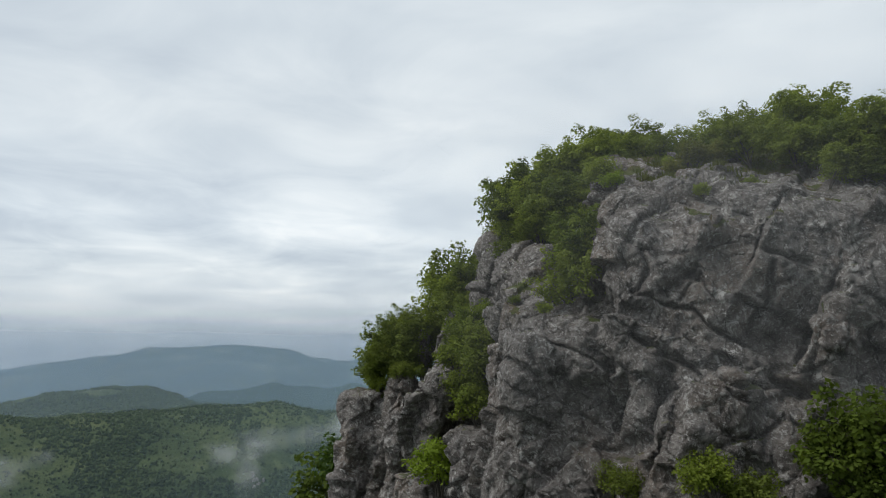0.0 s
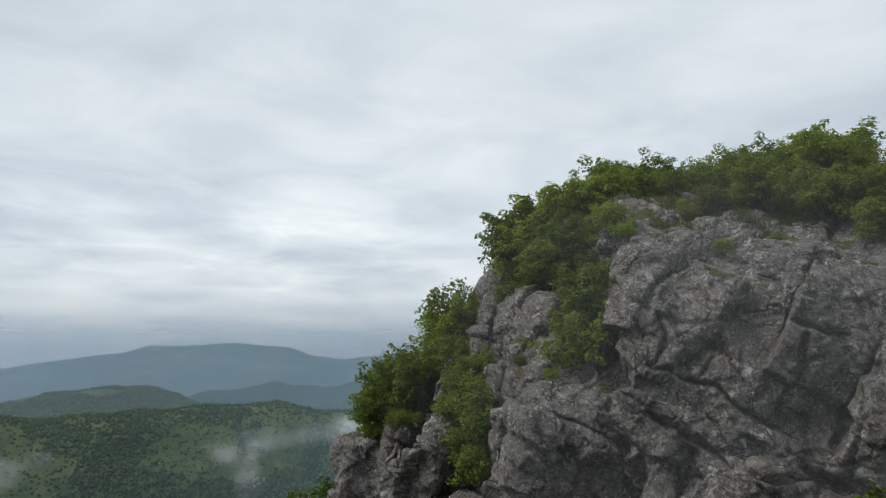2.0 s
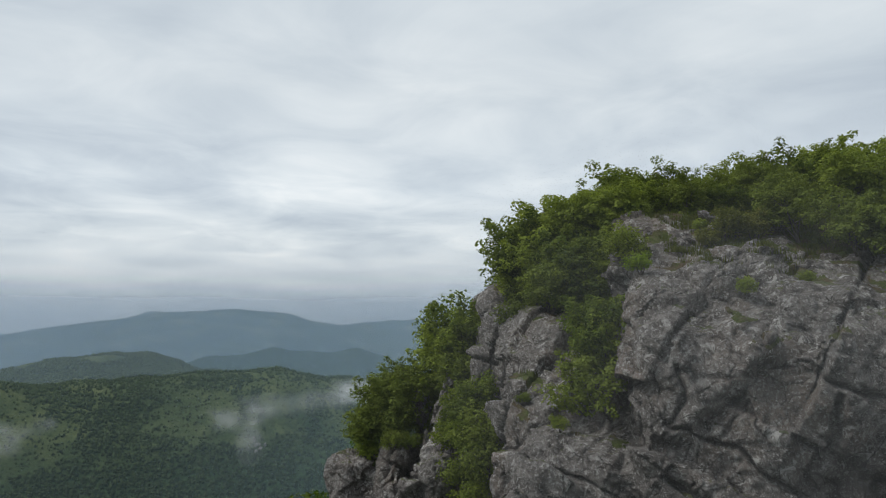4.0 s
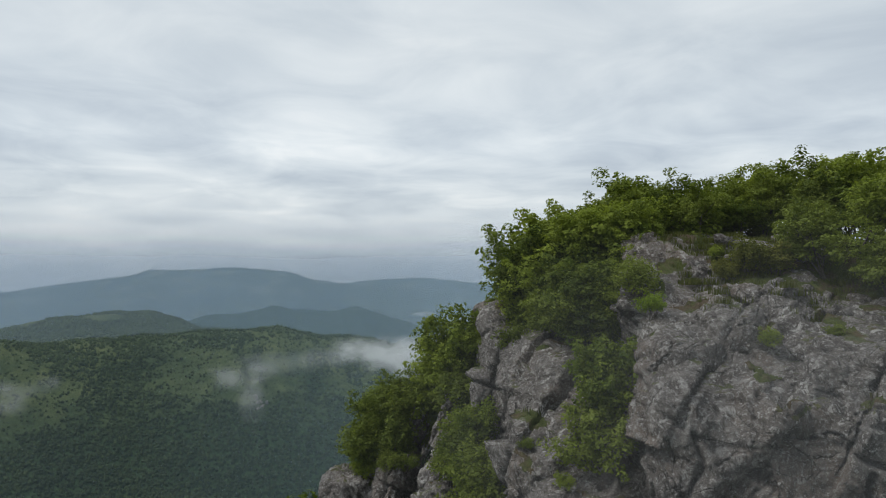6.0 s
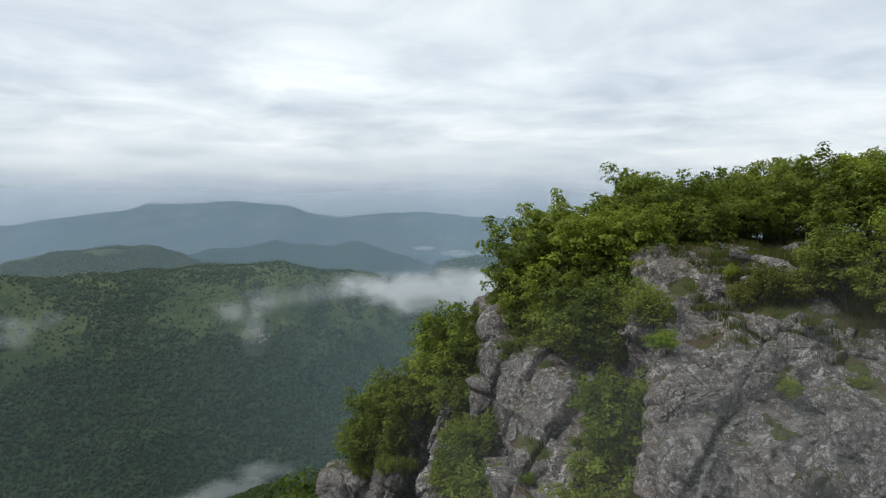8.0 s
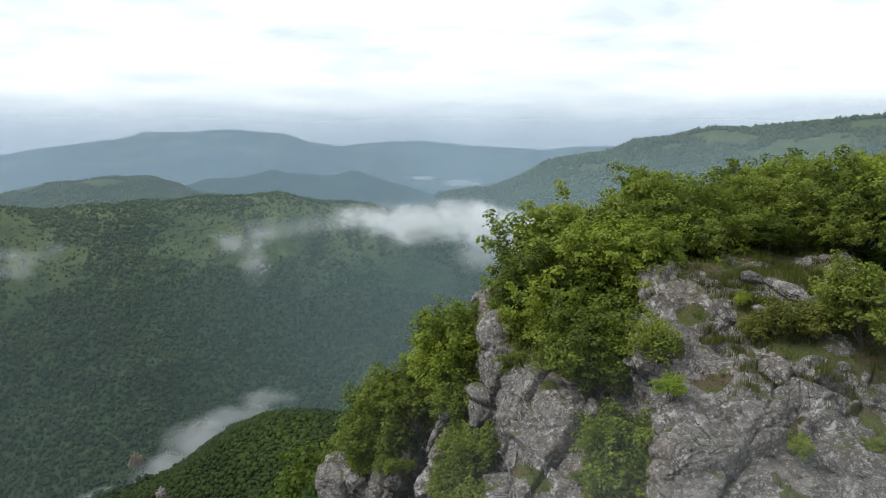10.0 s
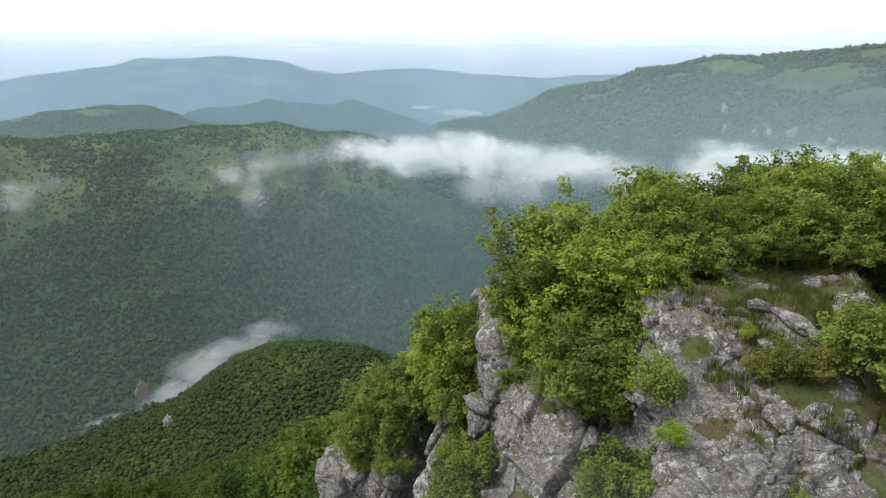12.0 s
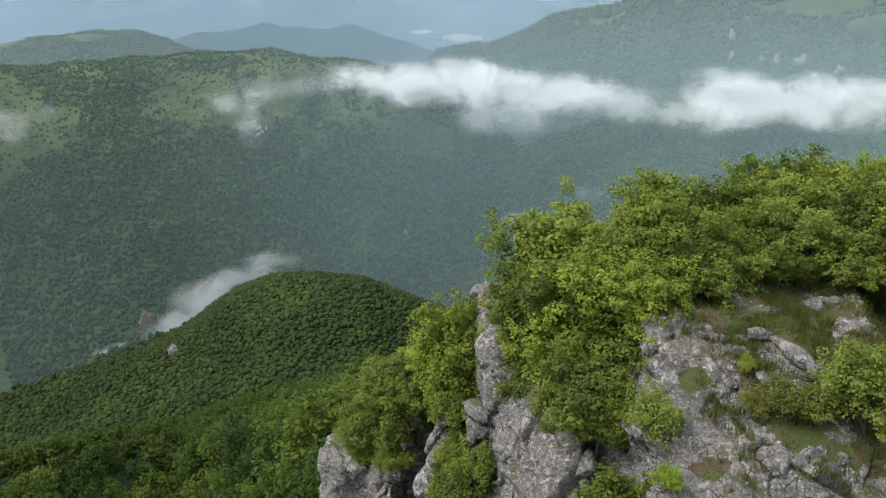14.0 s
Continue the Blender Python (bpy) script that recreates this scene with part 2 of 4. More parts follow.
def earth_material():
    m, t, b = material("bare_earth", 0.95)
    p, g = place_of(t)
    n = noise_tex(t, p, 0.15, 5, 0.7)
    t.links.new(ramp(t, n, [(0.3, (0.09, 0.065, 0.04)), (0.55, (0.17, 0.115, 0.075)), (0.75, (0.05, 0.075, 0.025))]), b.inputs["Base Color"])
    bump(t, b, n, 1.0, 2.0)
    return m


EARTH = earth_material()


def turf_material():
    m, t, b = material("stony_turf", 0.95)
    p, g = place_of(t)
    patch, blades = noise_tex(t, p, 0.7, 4, 0.6), noise_tex(t, p, 9.0, 5, 0.75)
    green = ramp(t, blades, [(0.3, (0.028, 0.040, 0.010)), (0.5, (0.062, 0.078, 0.021)), (0.7, (0.11, 0.12, 0.038))])
    brown = ramp(t, blades, [(0.3, (0.04, 0.03, 0.017)), (0.55, (0.10, 0.075, 0.044)), (0.72, (0.18, 0.155, 0.115))])
    t.links.new(mix(t, ramp(t, patch, [(0.46, 0.0), (0.6, 1.0)]), green, brown), b.inputs["Base Color"])
    bump(t, b, blades, 1.0, 0.15)
    return m


TURF = turf_material()

# ---------------------------------------------------------------- number tools


def hashed(ix, iy, iz, seed):
    h = (ix * 374761393 + iy * 668265263 + iz * 2147483647 + seed * 1274126177) & 0xFFFFFFFF
    h = ((h ^ (h >> 13)) * 1274126177) & 0xFFFFFFFF
    h = ((h ^ (h >> 16)) * 2246822519) & 0xFFFFFFFF
    return ((h ^ (h >> 15)) & 0xFFFFFF) / float(0xFFFFFF)


def value_noise(p, seed=0):
    """Smooth noise from -1 to 1 at the places p (n x 3)."""
    f = np.floor(p).astype(np.int64)
    w = p - f
    w = w * w * (3 - 2 * w)
    total = 0
    for dx in (0, 1):
        for dy in (0, 1):
            for dz in (0, 1):
                k = (w[:, 0] if dx else 1 - w[:, 0]) * (w[:, 1] if dy else 1 - w[:, 1]) * (w[:, 2] if dz else 1 - w[:, 2])
                total = total + k * hashed(f[:, 0] + dx, f[:, 1] + dy, f[:, 2] + dz, seed)
    return 2 * total - 1


def fbm(p, octaves, seed=0, gain=0.5):
    total, size, scale = 0, 1.0, 1.0
    for k in range(octaves):
        total = total + size * value_noise(p * scale, seed + 17 * k)
        size, scale = size * gain, scale * 2.03
    return total


def cells(p, seed=0):
    """Cell noise: distances to the nearest and second nearest seed point, and the nearest one's own number."""
    f = np.floor(p).astype(np.int64)
    d1 = np.full(len(p), 9.0)
    d2 = np.full(len(p), 9.0)
    own = np.zeros(len(p))
    for dx in (-1, 0, 1):
        for dy in (-1, 0, 1):
            for dz in (-1, 0, 1):
                c = f + (dx, dy, dz)
                q = np.stack([c[:, k] + hashed(c[:, 0], c[:, 1], c[:, 2], seed + 5 * k) for k in range(3)], 1)
                d = np.linalg.norm(q - p, axis=1)
                near = d < d1
                d2 = np.where(near, d1, np.minimum(d2, d))
                own = np.where(near, hashed(c[:, 0], c[:, 1], c[:, 2], seed + 91), own)
                d1 = np.where(near, d, d1)
    return d1, d2, own


def mesh_from(name, verts, faces, mat, smooth=True):
    me = bpy.data.meshes.new(name)
    verts, faces = np.asarray(verts, np.float32), np.asarray(faces, np.int32)
    k = faces.shape[1]
    me.vertices.add(len(verts))
    me.vertices.foreach_set("co", verts.ravel())
    me.loops.add(faces.size)
    me.loops.foreach_set("vertex_index", faces.ravel())
    me.polygons.add(len(faces))
    me.polygons.foreach_set("loop_start", np.arange(0, faces.size, k, dtype=np.int32))
    me.polygons.foreach_set("loop_total", np.full(len(faces), k, np.int32))
    me.polygons.foreach_set("use_smooth", np.full(len(faces), smooth))
    me.update(calc_edges=True)
    me.validate()
    me.materials.append(mat)
    return me


def split_quads(verts, quads):
    """Each quad into four."""
    n = len(verts)
    e = np.sort(np.stack([quads, np.roll(quads, -1, 1)], 2).reshape(-1, 2), 1)
    key, back = np.unique(e[:, 0].astype(np.int64) * n + e[:, 1], return_inverse=True)
    mids = (verts[key // n] + verts[key % n]) / 2
    back = back.reshape(-1, 4) + n
    centre = np.arange(len(quads)) + n + len(mids)
    verts = np.concatenate([verts, mids, verts[quads].mean(1)])
    quads = np.concatenate([np.stack([quads[:, k], back[:, k], centre, back[:, k - 1]], 1) for k in range(4)])
    return verts, quads


def normals_of(verts, quads):
    n = np.cross(verts[quads[:, 2]] - verts[quads[:, 0]], verts[quads[:, 3]] - verts[quads[:, 1]])
    total = np.zeros_like(verts)
    for k in range(4):
        for a in range(3):
            total[:, a] += np.bincount(quads[:, k], n[:, a], len(verts))
    return total / np.maximum(np.linalg.norm(total, axis=1, keepdims=True), 1e-9)


def surface(field, low, step):
    """The zero surface of a field on a grid (negative inside) as verts and quads."""
    inside = field < 0
    nx, ny, nz = field.shape
    total, count = np.zeros((nx - 1, ny - 1, nz - 1, 3)), np.zeros((nx - 1, ny - 1, nz - 1))
    cut = lambda a, o: a[o[0]:a.shape[0] - 1 + o[0], o[1]:a.shape[1] - 1 + o[1], o[2]:a.shape[2] - 1 + o[2]]
    corners = [(a, b, c) for a in (0, 1) for b in (0, 1) for c in (0, 1)]
    for a in corners:
        for k in range(3):
            if a[k]:
                continue
            b = list(a)
            b[k] = 1
            fa, fb = cut(field, a), cut(field, b)
            cross = (fa < 0) != (fb < 0)
            w = np.where(cross, fa / np.where(cross, fa - fb, 1), 0)
            for q in range(3):
                total[..., q] += np.where(cross, (w if q == k else a[q]), 0)
            count += cross
    used = count > 0
    ids = np.full(used.shape, -1)
    ids[used] = np.arange(used.sum())
    where = np.argwhere(used)
    verts = (where + total[used] / count[used][:, None]) * step + np.array(low)
    quads = []
    for k in range(3):
        u, v = (k + 1) % 3, (k + 2) % 3
        a = [slice(1, -1)] * 3
        b = [slice(1, -1)] * 3
        a[k], b[k] = slice(0, field.shape[k] - 1), slice(1, field.shape[k])
        for flip in (False, True):
            here = inside[tuple(a)] & ~inside[tuple(b)] if not flip else ~inside[tuple(a)] & inside[tuple(b)]
            idx = np.argwhere(here) + np.array([0 if q == k else 1 for q in range(3)])
            ring = []
            for du, dv in ((0, 0), (-1, 0), (-1, -1), (0, -1)):
                c = idx.copy()
                c[:, u] += du
                c[:, v] += dv
                ring.append(ids[c[:, 0], c[:, 1], c[:, 2]])
            ring = np.stack(ring, 1)
            quads.append(ring[:, ::-1] if flip else ring)
    quads = np.concatenate(quads)
    return verts, quads[(quads >= 0).all(1)]


def smin(a, b, k):
    h = np.clip(0.5 + 0.5 * (b - a) / k, 0, 1)
    return b + (a - b) * h - k * h * (1 - h)


def smax(a, b, k):
    return -smin(-a, -b, k)


def soft_plus(x, k):
    return 0.5 * (x + np.sqrt(x * x + k * k))


# ---------------------------------------------------------------- the lie of the land


def front_line(x):
    """Where the foot of the rock face runs in plan."""
    return np.where(x > 11, 43.0 - 0.3 * (x - 14), 43.9 + 1.55 * (11 - x))


def hill(x, y):
    """The hill behind and below the rock face."""
    p = y - front_line(x)
    top = np.interp(p, (-90, -30, -8, 0, 6, 10, 17, 25, 35, 60), (-190, -95, -45, -16, 4, 9, 13.5, 15.5, 17.0, 18.0))
    top = top - np.where(x < 11, 1.4 * (11 - x) + 2, 0) - 7 * np.clip((14.5 - x) / 2, 0, 1) * np.clip((67 - y) / 4, 0, 1)
    u = -0.75 * (x - 18) + 0.66 * (y - 72)
    back = 20 - 0.95 * soft_plus(u + 4, 6) + 0.30 * soft_plus(u - 60, 20) - 0.45 * soft_plus(u - 235, 40)
    back = back - 0.5 * soft_plus(y - 92 - 0.9 * np.maximum(u - 15, 0), 8)
    right = 17 - 0.25 * soft_plus(x - 60, 10)
    return smin(smin(top, back, 3.0), right, 3.0) - 5 * np.clip((13.5 - x) / 2, 0, 1) * np.clip((66 - y) / 3, 0, 1)


def ridge(turn, r, r0, front, behind, round_off, turns, heights):
    crest = np.interp(turn, turns, heights)
    a = soft_plus(r0 - r, round_off) * front
    b = soft_plus(r - r0, round_off) * behind
    return crest - a - b + round_off * 0.5 * (front + behind) * 0.5


def land(x, y):
    """Height of the ground at plan places."""
    turn, r = np.degrees(np.arctan2(x, y - 18)), np.hypot(x, y - 18)
    p = np.stack([x, y, 0 * x], 1)
    turn = turn + 0.4 * value_noise(p / 260, 2) * np.clip(r / 500, 0, 1)
    wide = fbm(p / 420, 4, 3) * np.clip(r / 900 - 0.3, 0, 1)
    spur = ridge(turn, r, 1000 - 40 * np.cos(np.radians(turn * 5)), 0.34, 0.55, 60, (-60, -38, -33, -29, -24, -21, -18, -15, -11, -7, -2, 8, 40), (-655, -583, -560, -533, -498, -459, -420, -397, -395, -405, -440, -510, -600))
    plateau = ridge(turn, r, 1830, 0.62, 0.22, 60, (-60, -33, -29, -24, -17, -13, -10, -6, 0, 6, 12, 30), (-130, -152, -160, -158, -170, -163, -178, -186, -225, -300, -420, -520)) + 14 * wide
    left_hill = ridge(turn, r, 2080, 0.45, 0.3, 90, (-60, -36, -33, -29, -27, -23, -20.5, -18, -14, 0), (-230, -168, -150, -120, -115, -120, -142, -190, -280, -420))
    blue_hills = ridge(turn, r, 2700, 0.42, 0.4, 90, (-40, -21.5, -18.6, -16.5, -13.8, -12.5, -9.4, -7.1, -4.8, -1, 8, 30), (-330, -205, -170, -165, -143, -157, -163, -143, -179, -245, -300, -330))
    far = ridge(turn, r, 4350, 0.32, 0.3, 160, (-70, -32.4, -28.9, -25.2, -23.2, -19.6, -17.1, -12.8, -11.1, -8.4, -3.8, -1, 2.7, 8.2, 12.7, 40, 70), (-128, -136, -87, -58, -21, -21, -4, -27, -71, -102, -81, -73, -102, -124, -98, -80, -60)) + 5 * wide
    right = ridge(turn, r, 2350, 0.42, 0.25, 120, (-20, -5, -0.1, 3.7, 6.4, 8.2, 10, 13.6, 15.7, 18.6, 21.4, 23.8, 28.2, 32.2, 45, 70), (-600, -330, -205, -180, -136, -94, -75, -60, -20, 5, 33, 28, 48, 68, 60, 10)) + 10 * wide
    z = -545 + 22 * wide
    for one in (spur, plateau, left_hill, blue_hills, far, right):
        z = smax(z, one, 40.0)
    slope = np.clip((r - 1150) / 150, 0, 1) * np.clip((1800 - r) / 150, 0, 1)
    z = z + fbm(p / 90, 3, 8) * np.clip(r / 250 - 0.5, 0, 5.0) - 26 * slope * np.abs(fbm(p / 230, 3, 12))
    z = z + 13 * fbm(p / 120, 3, 27) * np.clip((r - 330) / 150, 0, 1) * np.clip((930 - r) / 120, 0, 1)
    near = hill(x, y) + fbm(p / 7, 3, 21) * 0.35
    shoulder = ridge(turn, r, 200, 0.22, 0.9, 22, (-75, -60, -50, -39, -30, -20, -12, -4, 10), (-220, -138, -104, -96, -100, -106, -114, -140, -200))
    shoulder = shoulder + 5 * fbm(p / 38, 3, 14)
    return smax(z, smax(near, shoulder, 8.0), 12.0)


def build_land():
    turns = np.concatenate([np.linspace(-180, -52, 40)[:-1], np.linspace(-52, 52, 301), np.linspace(52, 180, 40)[1:-1]])
    reach = np.concatenate([np.linspace(0.02, 110, 68)[:-1], np.geomspace(110, 4900, 270)])
    tt, rr = np.meshgrid(np.radians(turns), reach, indexing="ij")
    x, y = rr * np.sin(tt), 18 + rr * np.cos(tt)
    z = land(x.ravel(), y.ravel())
    n, m = tt.shape
    verts = np.stack([x.ravel(), y.ravel(), z], 1)
    i, j = np.meshgrid(np.arange(n), np.arange(m - 1), indexing="ij")
    a, b = (i * m + j).ravel(), (((i + 1) % n) * m + j).ravel()
    quads = np.stack([a, a + 1, b + 1, b], 1)[:, ::-1]
    ob = new("ground", mesh_from("ground", verts, quads, GROUND))
    tagged(ob, "wooded hills, meadows and a deep misty valley", "landscape", kind="structure")


build_land()

# ---------------------------------------------------------------- the rock face
LOW, STEP = (-16.0, 32.0, -23.0), 0.48
GRID = (112, 118, 92)


def pillar(x, y, z, cx, cy, top, rx, ry, lean=0.0, flare=0.12):
    """A rounded rock pillar that widens downwards."""
    h = top - z
    wide = 1.0 + flare * np.maximum(h, 0) * 0.35
    d = np.hypot((x - cx + lean * h) / (rx * wide), (y - cy) / (ry * wide))
    d = (d - 1.0) * min(rx, ry)
    return smax(d, z - top + 0.35 * np.maximum(d + min(rx, ry), 0) ** 1.5 * 0.5, 0.8)


def rock_field(x, y, z):
    # main buttress: steep foot, then a rounded shoulder that leans back to the meadow
    sag = z + 0.9 * np.clip(x - 28.5, 0, 6) + 0.5 * np.clip(np.sin((x - 16.5) * 0.9), 0, 1) * np.clip((z - 7) / 3, 0, 1)
    back = np.interp(sag, (-30, -6, -3, 0, 3, 4.5, 6, 7, 8, 9.2, 10.2, 11.4, 12.4, 13.2, 14.2, 15.2, 16.0, 16.6), (-5.0, -3.2, -1.2, 0.4, -0.2, -0.3, 0.2, 0.9, 2.0, 3.5, 5.6, 7.7, 9.7, 12.0, 15.2, 17.0, 19.6, 25))
    main = (43.0 - 0.30 * (x - 14) + back - y) * 0.75
    left = 11.3 + np.interp(z, (-30, 8, 12, 15, 17), (-1.0, 0.2, 1.0, 2.9, 4.0)) + np.clip((y - 56) * 0.15, 0, 2) - x
    main = smax(main, left, 1.6)
    main = smax(main, sag - 16.4, 0.5)
    # rib, knob and outcrops that stand out of the shoulder
    for a, b, r in (((13.4, 48.6, 8.4), (14.6, 55.2, 11.9), 1.7), ((12.7, 55.4, 11.0), (14.8, 56.4, 12.0), 1.5), ((15.0, 59.4, 13.6), (15.6, 62.0, 14.9), 1.3), ((16.2, 62.2, 15.0), (18.6, 61.6, 14.9), 1.3), ((16.6, 51.0, 10.6), (17.2, 53.4, 11.9), 1.3), ((18.4, 46.6, 7.6), (17.6, 50.2, 10.4), 1.3), ((20.6, 44.8, 7.0), (20.8, 50.4, 11.9), 1.1), ((21.4, 39.4, -5.0), (21.9, 39.1, 0.6), 2.0), ((14.6, 39.9, -8.0), (15.4, 40.3, -3.4), 1.8)):
        main = smin(main, capsule(x, y, z, a, b, r), 0.7)
    main = smax(main, y - front_line(x) - 29, 1.0)
    # middle buttress: a rounded pillar below, a slope up to a thin upright edge
    back = np.interp(z, (-30, -8, 0, 1.6, 2.7, 4.0, 6.0, 7.6, 8.5, 11, 13), (-2, -0.6, 0, 2.0, 4.8, 6.8, 10.6, 13.4, 15.6, 20.5, 22.5)) * np.clip(1 + 0.13 * (8 - x), 0.75, 1.3)
    mid = (46.1 + 0.12 * (8 - x) + back - y) * 0.75
    edge = np.interp(y, (44, 48, 52, 58, 62, 68, 75), (5.6, 4.9, 4.6, 4.9, 4.7, 4.4, 4.3)) - 0.22 * np.maximum(-1 - z, 0) - x
    mid = smax(mid, edge, 1.0)
    mid = smax(mid, z - (9.2 + 1.6 * np.exp(-((x - 4.7) / 1.2) ** 2) - 0.12 * np.abs(y - 69)), 0.8)
    for a, b, r in (((9.7, 50.4, 3.6), (10.3, 57.2, 6.9), 1.5), ((11.6, 52.0, 4.6), (12.2, 58.5, 8.2), 1.6), ((8.3, 58.4, 5.0), (10.6, 62.4, 7.6), 1.7), ((9.9, 47.6, -1.0), (10.2, 50.4, 3.0), 1.3), ((5.5, 62.6, 4.6), (5.3, 65.4, 6.6), 1.0), ((5.3, 65.4, 6.6), (5.2, 68.2, 9.4), 0.9), ((5.2, 68.2, 9.2), (5.5, 72.6, 9.6), 0.85), ((5.9, 68.0, 3.0), (5.6, 69.4, 8.6), 1.3)):
        mid = smin(mid, capsule(x, y, z, a, b, r), 0.4)
    mid = smax(mid, x - 13.2, 0.8)
    mid = smax(mid, y - 80, 1.0)
    d = smin(main, mid, 0.5)
    # pinnacles that step down along the edge
    for cx, cy, top, rx, ry, lean in ((0.9, 69.2, 3.6, 1.5, 1.9, 0.02), (3.2, 66.5, 5.2, 1.0, 1.4, 0.0), (-1.9, 75.0, 1.0, 0.8, 1.2, 0.03), (-3.9, 72.6, -2.9, 1.5, 1.8, 0.05), (-9.0, 75.6, -5.6, 1.5, 2.0, 0.03), (-0.7, 63.6, -2.2, 1.7, 2.2, 0.05), (-4.2, 77.2, 2.1, 0.7, 0.8, 0.0), (-6.0, 74.4, -5.2, 1.9, 1.8, 0.0), (2.6, 56.5, -7.0, 1.8, 2.4, 0.0)):
        d = smin(d, pillar(x, y, z, cx, cy, top, rx, ry, lean), 0.7)
    # the slope between and beneath them
    foot = z - (np.interp(y - front_line(x), (-4, 0, 4, 9, 14, 20), (-30, -14, -8, -2.5, 1.5, 4.0)) - np.where(x < 11, 0.62 * (11 - x), 0))
    foot = smax(foot * 0.45, x - 13, 0.5)
    foot = smax(foot, np.abs(y - 60) - 24, 0.5)
    d = smin(d, foot, 1.2)
    return d


def joints(p, size, step, depth, width, seed):
    """How far the blocks between three sets of joints stand proud, less the cracks along some of the joints."""
    ids, crack, within = [], 0, []
    for k, (way, span) in enumerate((((0.42, 0.18, 0.89), 1.05), ((0.80, -0.45, -0.40), 1.15), ((-0.35, 0.85, 0.40), 1.0))):
        c = (p @ np.array(way)) / (size * span) + hashed(np.array([k]), np.array([3]), np.array([seed]), 5)[0]
        c = c + 0.35 * np.sin(c * 1.7 + k)
        i = np.floor(c)
        d = (0.5 - np.abs(c - i - 0.5)) * size * span
        near = np.round(c)
        some = np.clip(value_noise(p / (size * 1.6) + 31.7 * near[:, None], seed + 7 * k) * 2.2 + 0.1, 0, 1)
        crack = np.maximum(crack, some * np.exp(-(d / width) ** 2))
        ids.append(i.astype(np.int64))
        within.append(c - i - 0.5)
    proud = (hashed(*ids, seed) - 0.5) * 2 * step
    for k in range(3):
        proud = proud + (hashed(*ids, seed + 11 + k) - 0.5) * 3.1 * step * within[k]
    return proud - depth * crack


def clefts(p):
    """The long cracks that cross the steep face, given by where they run along and up it."""
    q = np.stack([p[:, 0], p[:, 2]], 1) + 0.22 * np.stack([value_noise(p / 0.8, 130), value_noise(p / 0.8, 131)], 1)
    total = np.zeros(len(p))
    for wide, deep, line in (
        (0.13, 0.75, ((11.9, 2.9), (13.8, 2.2), (15.3, 1.6), (16.7, 0.3), (18.6, -0.3))),
        (0.16, 0.9, ((11.7, 0.2), (13.7, -1.0), (16.6, -2.6), (19.8, -3.0))),
        (0.42, 1.4, ((13.6, -1.8), (12.6, -4.0), (11.2, -6.8))),
        (0.45, 1.5, ((19.2, -2.3), (20.8, -3.4), (20.9, -5.5))),
        (0.12, 0.5, ((16.9, 6.2), (15.8, 4.2), (14.6, 2.4))),
        (0.22, 0.8, ((19.8, 4.6), (19.9, 2.6), (19.0, 0.4))),
        (0.14, 0.6, ((12.6, 6.0), (12.9, 4.0), (11.8, 3.0))),
        (0.14, 0.6, ((23.4, 3.2), (22.0, 0.4), (21.4, -1.2))),
        (0.12, 0.5, ((17.6, 7.4), (19.4, 5.4), (22.0, 4.6))),
    ):
        for a, b in zip(line, line[1:]):
            a, b = np.array(a), np.array(b)
            t = np.clip((q - a) @ (b - a) / ((b - a) @ (b - a)), 0, 1)
            d = np.linalg.norm(q - a - t[:, None] * (b - a), axis=1)
            total = np.maximum(total, deep * np.exp(-(d / wide) ** 2))
    return total * (p[:, 1] < 47)


def capsule(x, y, z, a, b, r):
    a, b = np.array(a, float), np.array(b, float)
    w = b - a
    t = np.clip(((x - a[0]) * w[0] + (y - a[1]) * w[1] + (z - a[2]) * w[2]) / (w @ w), 0, 1)
    return np.sqrt((x - a[0] - t * w[0]) ** 2 + (y - a[1] - t * w[1]) ** 2 + (z - a[2] - t * w[2]) ** 2) - r


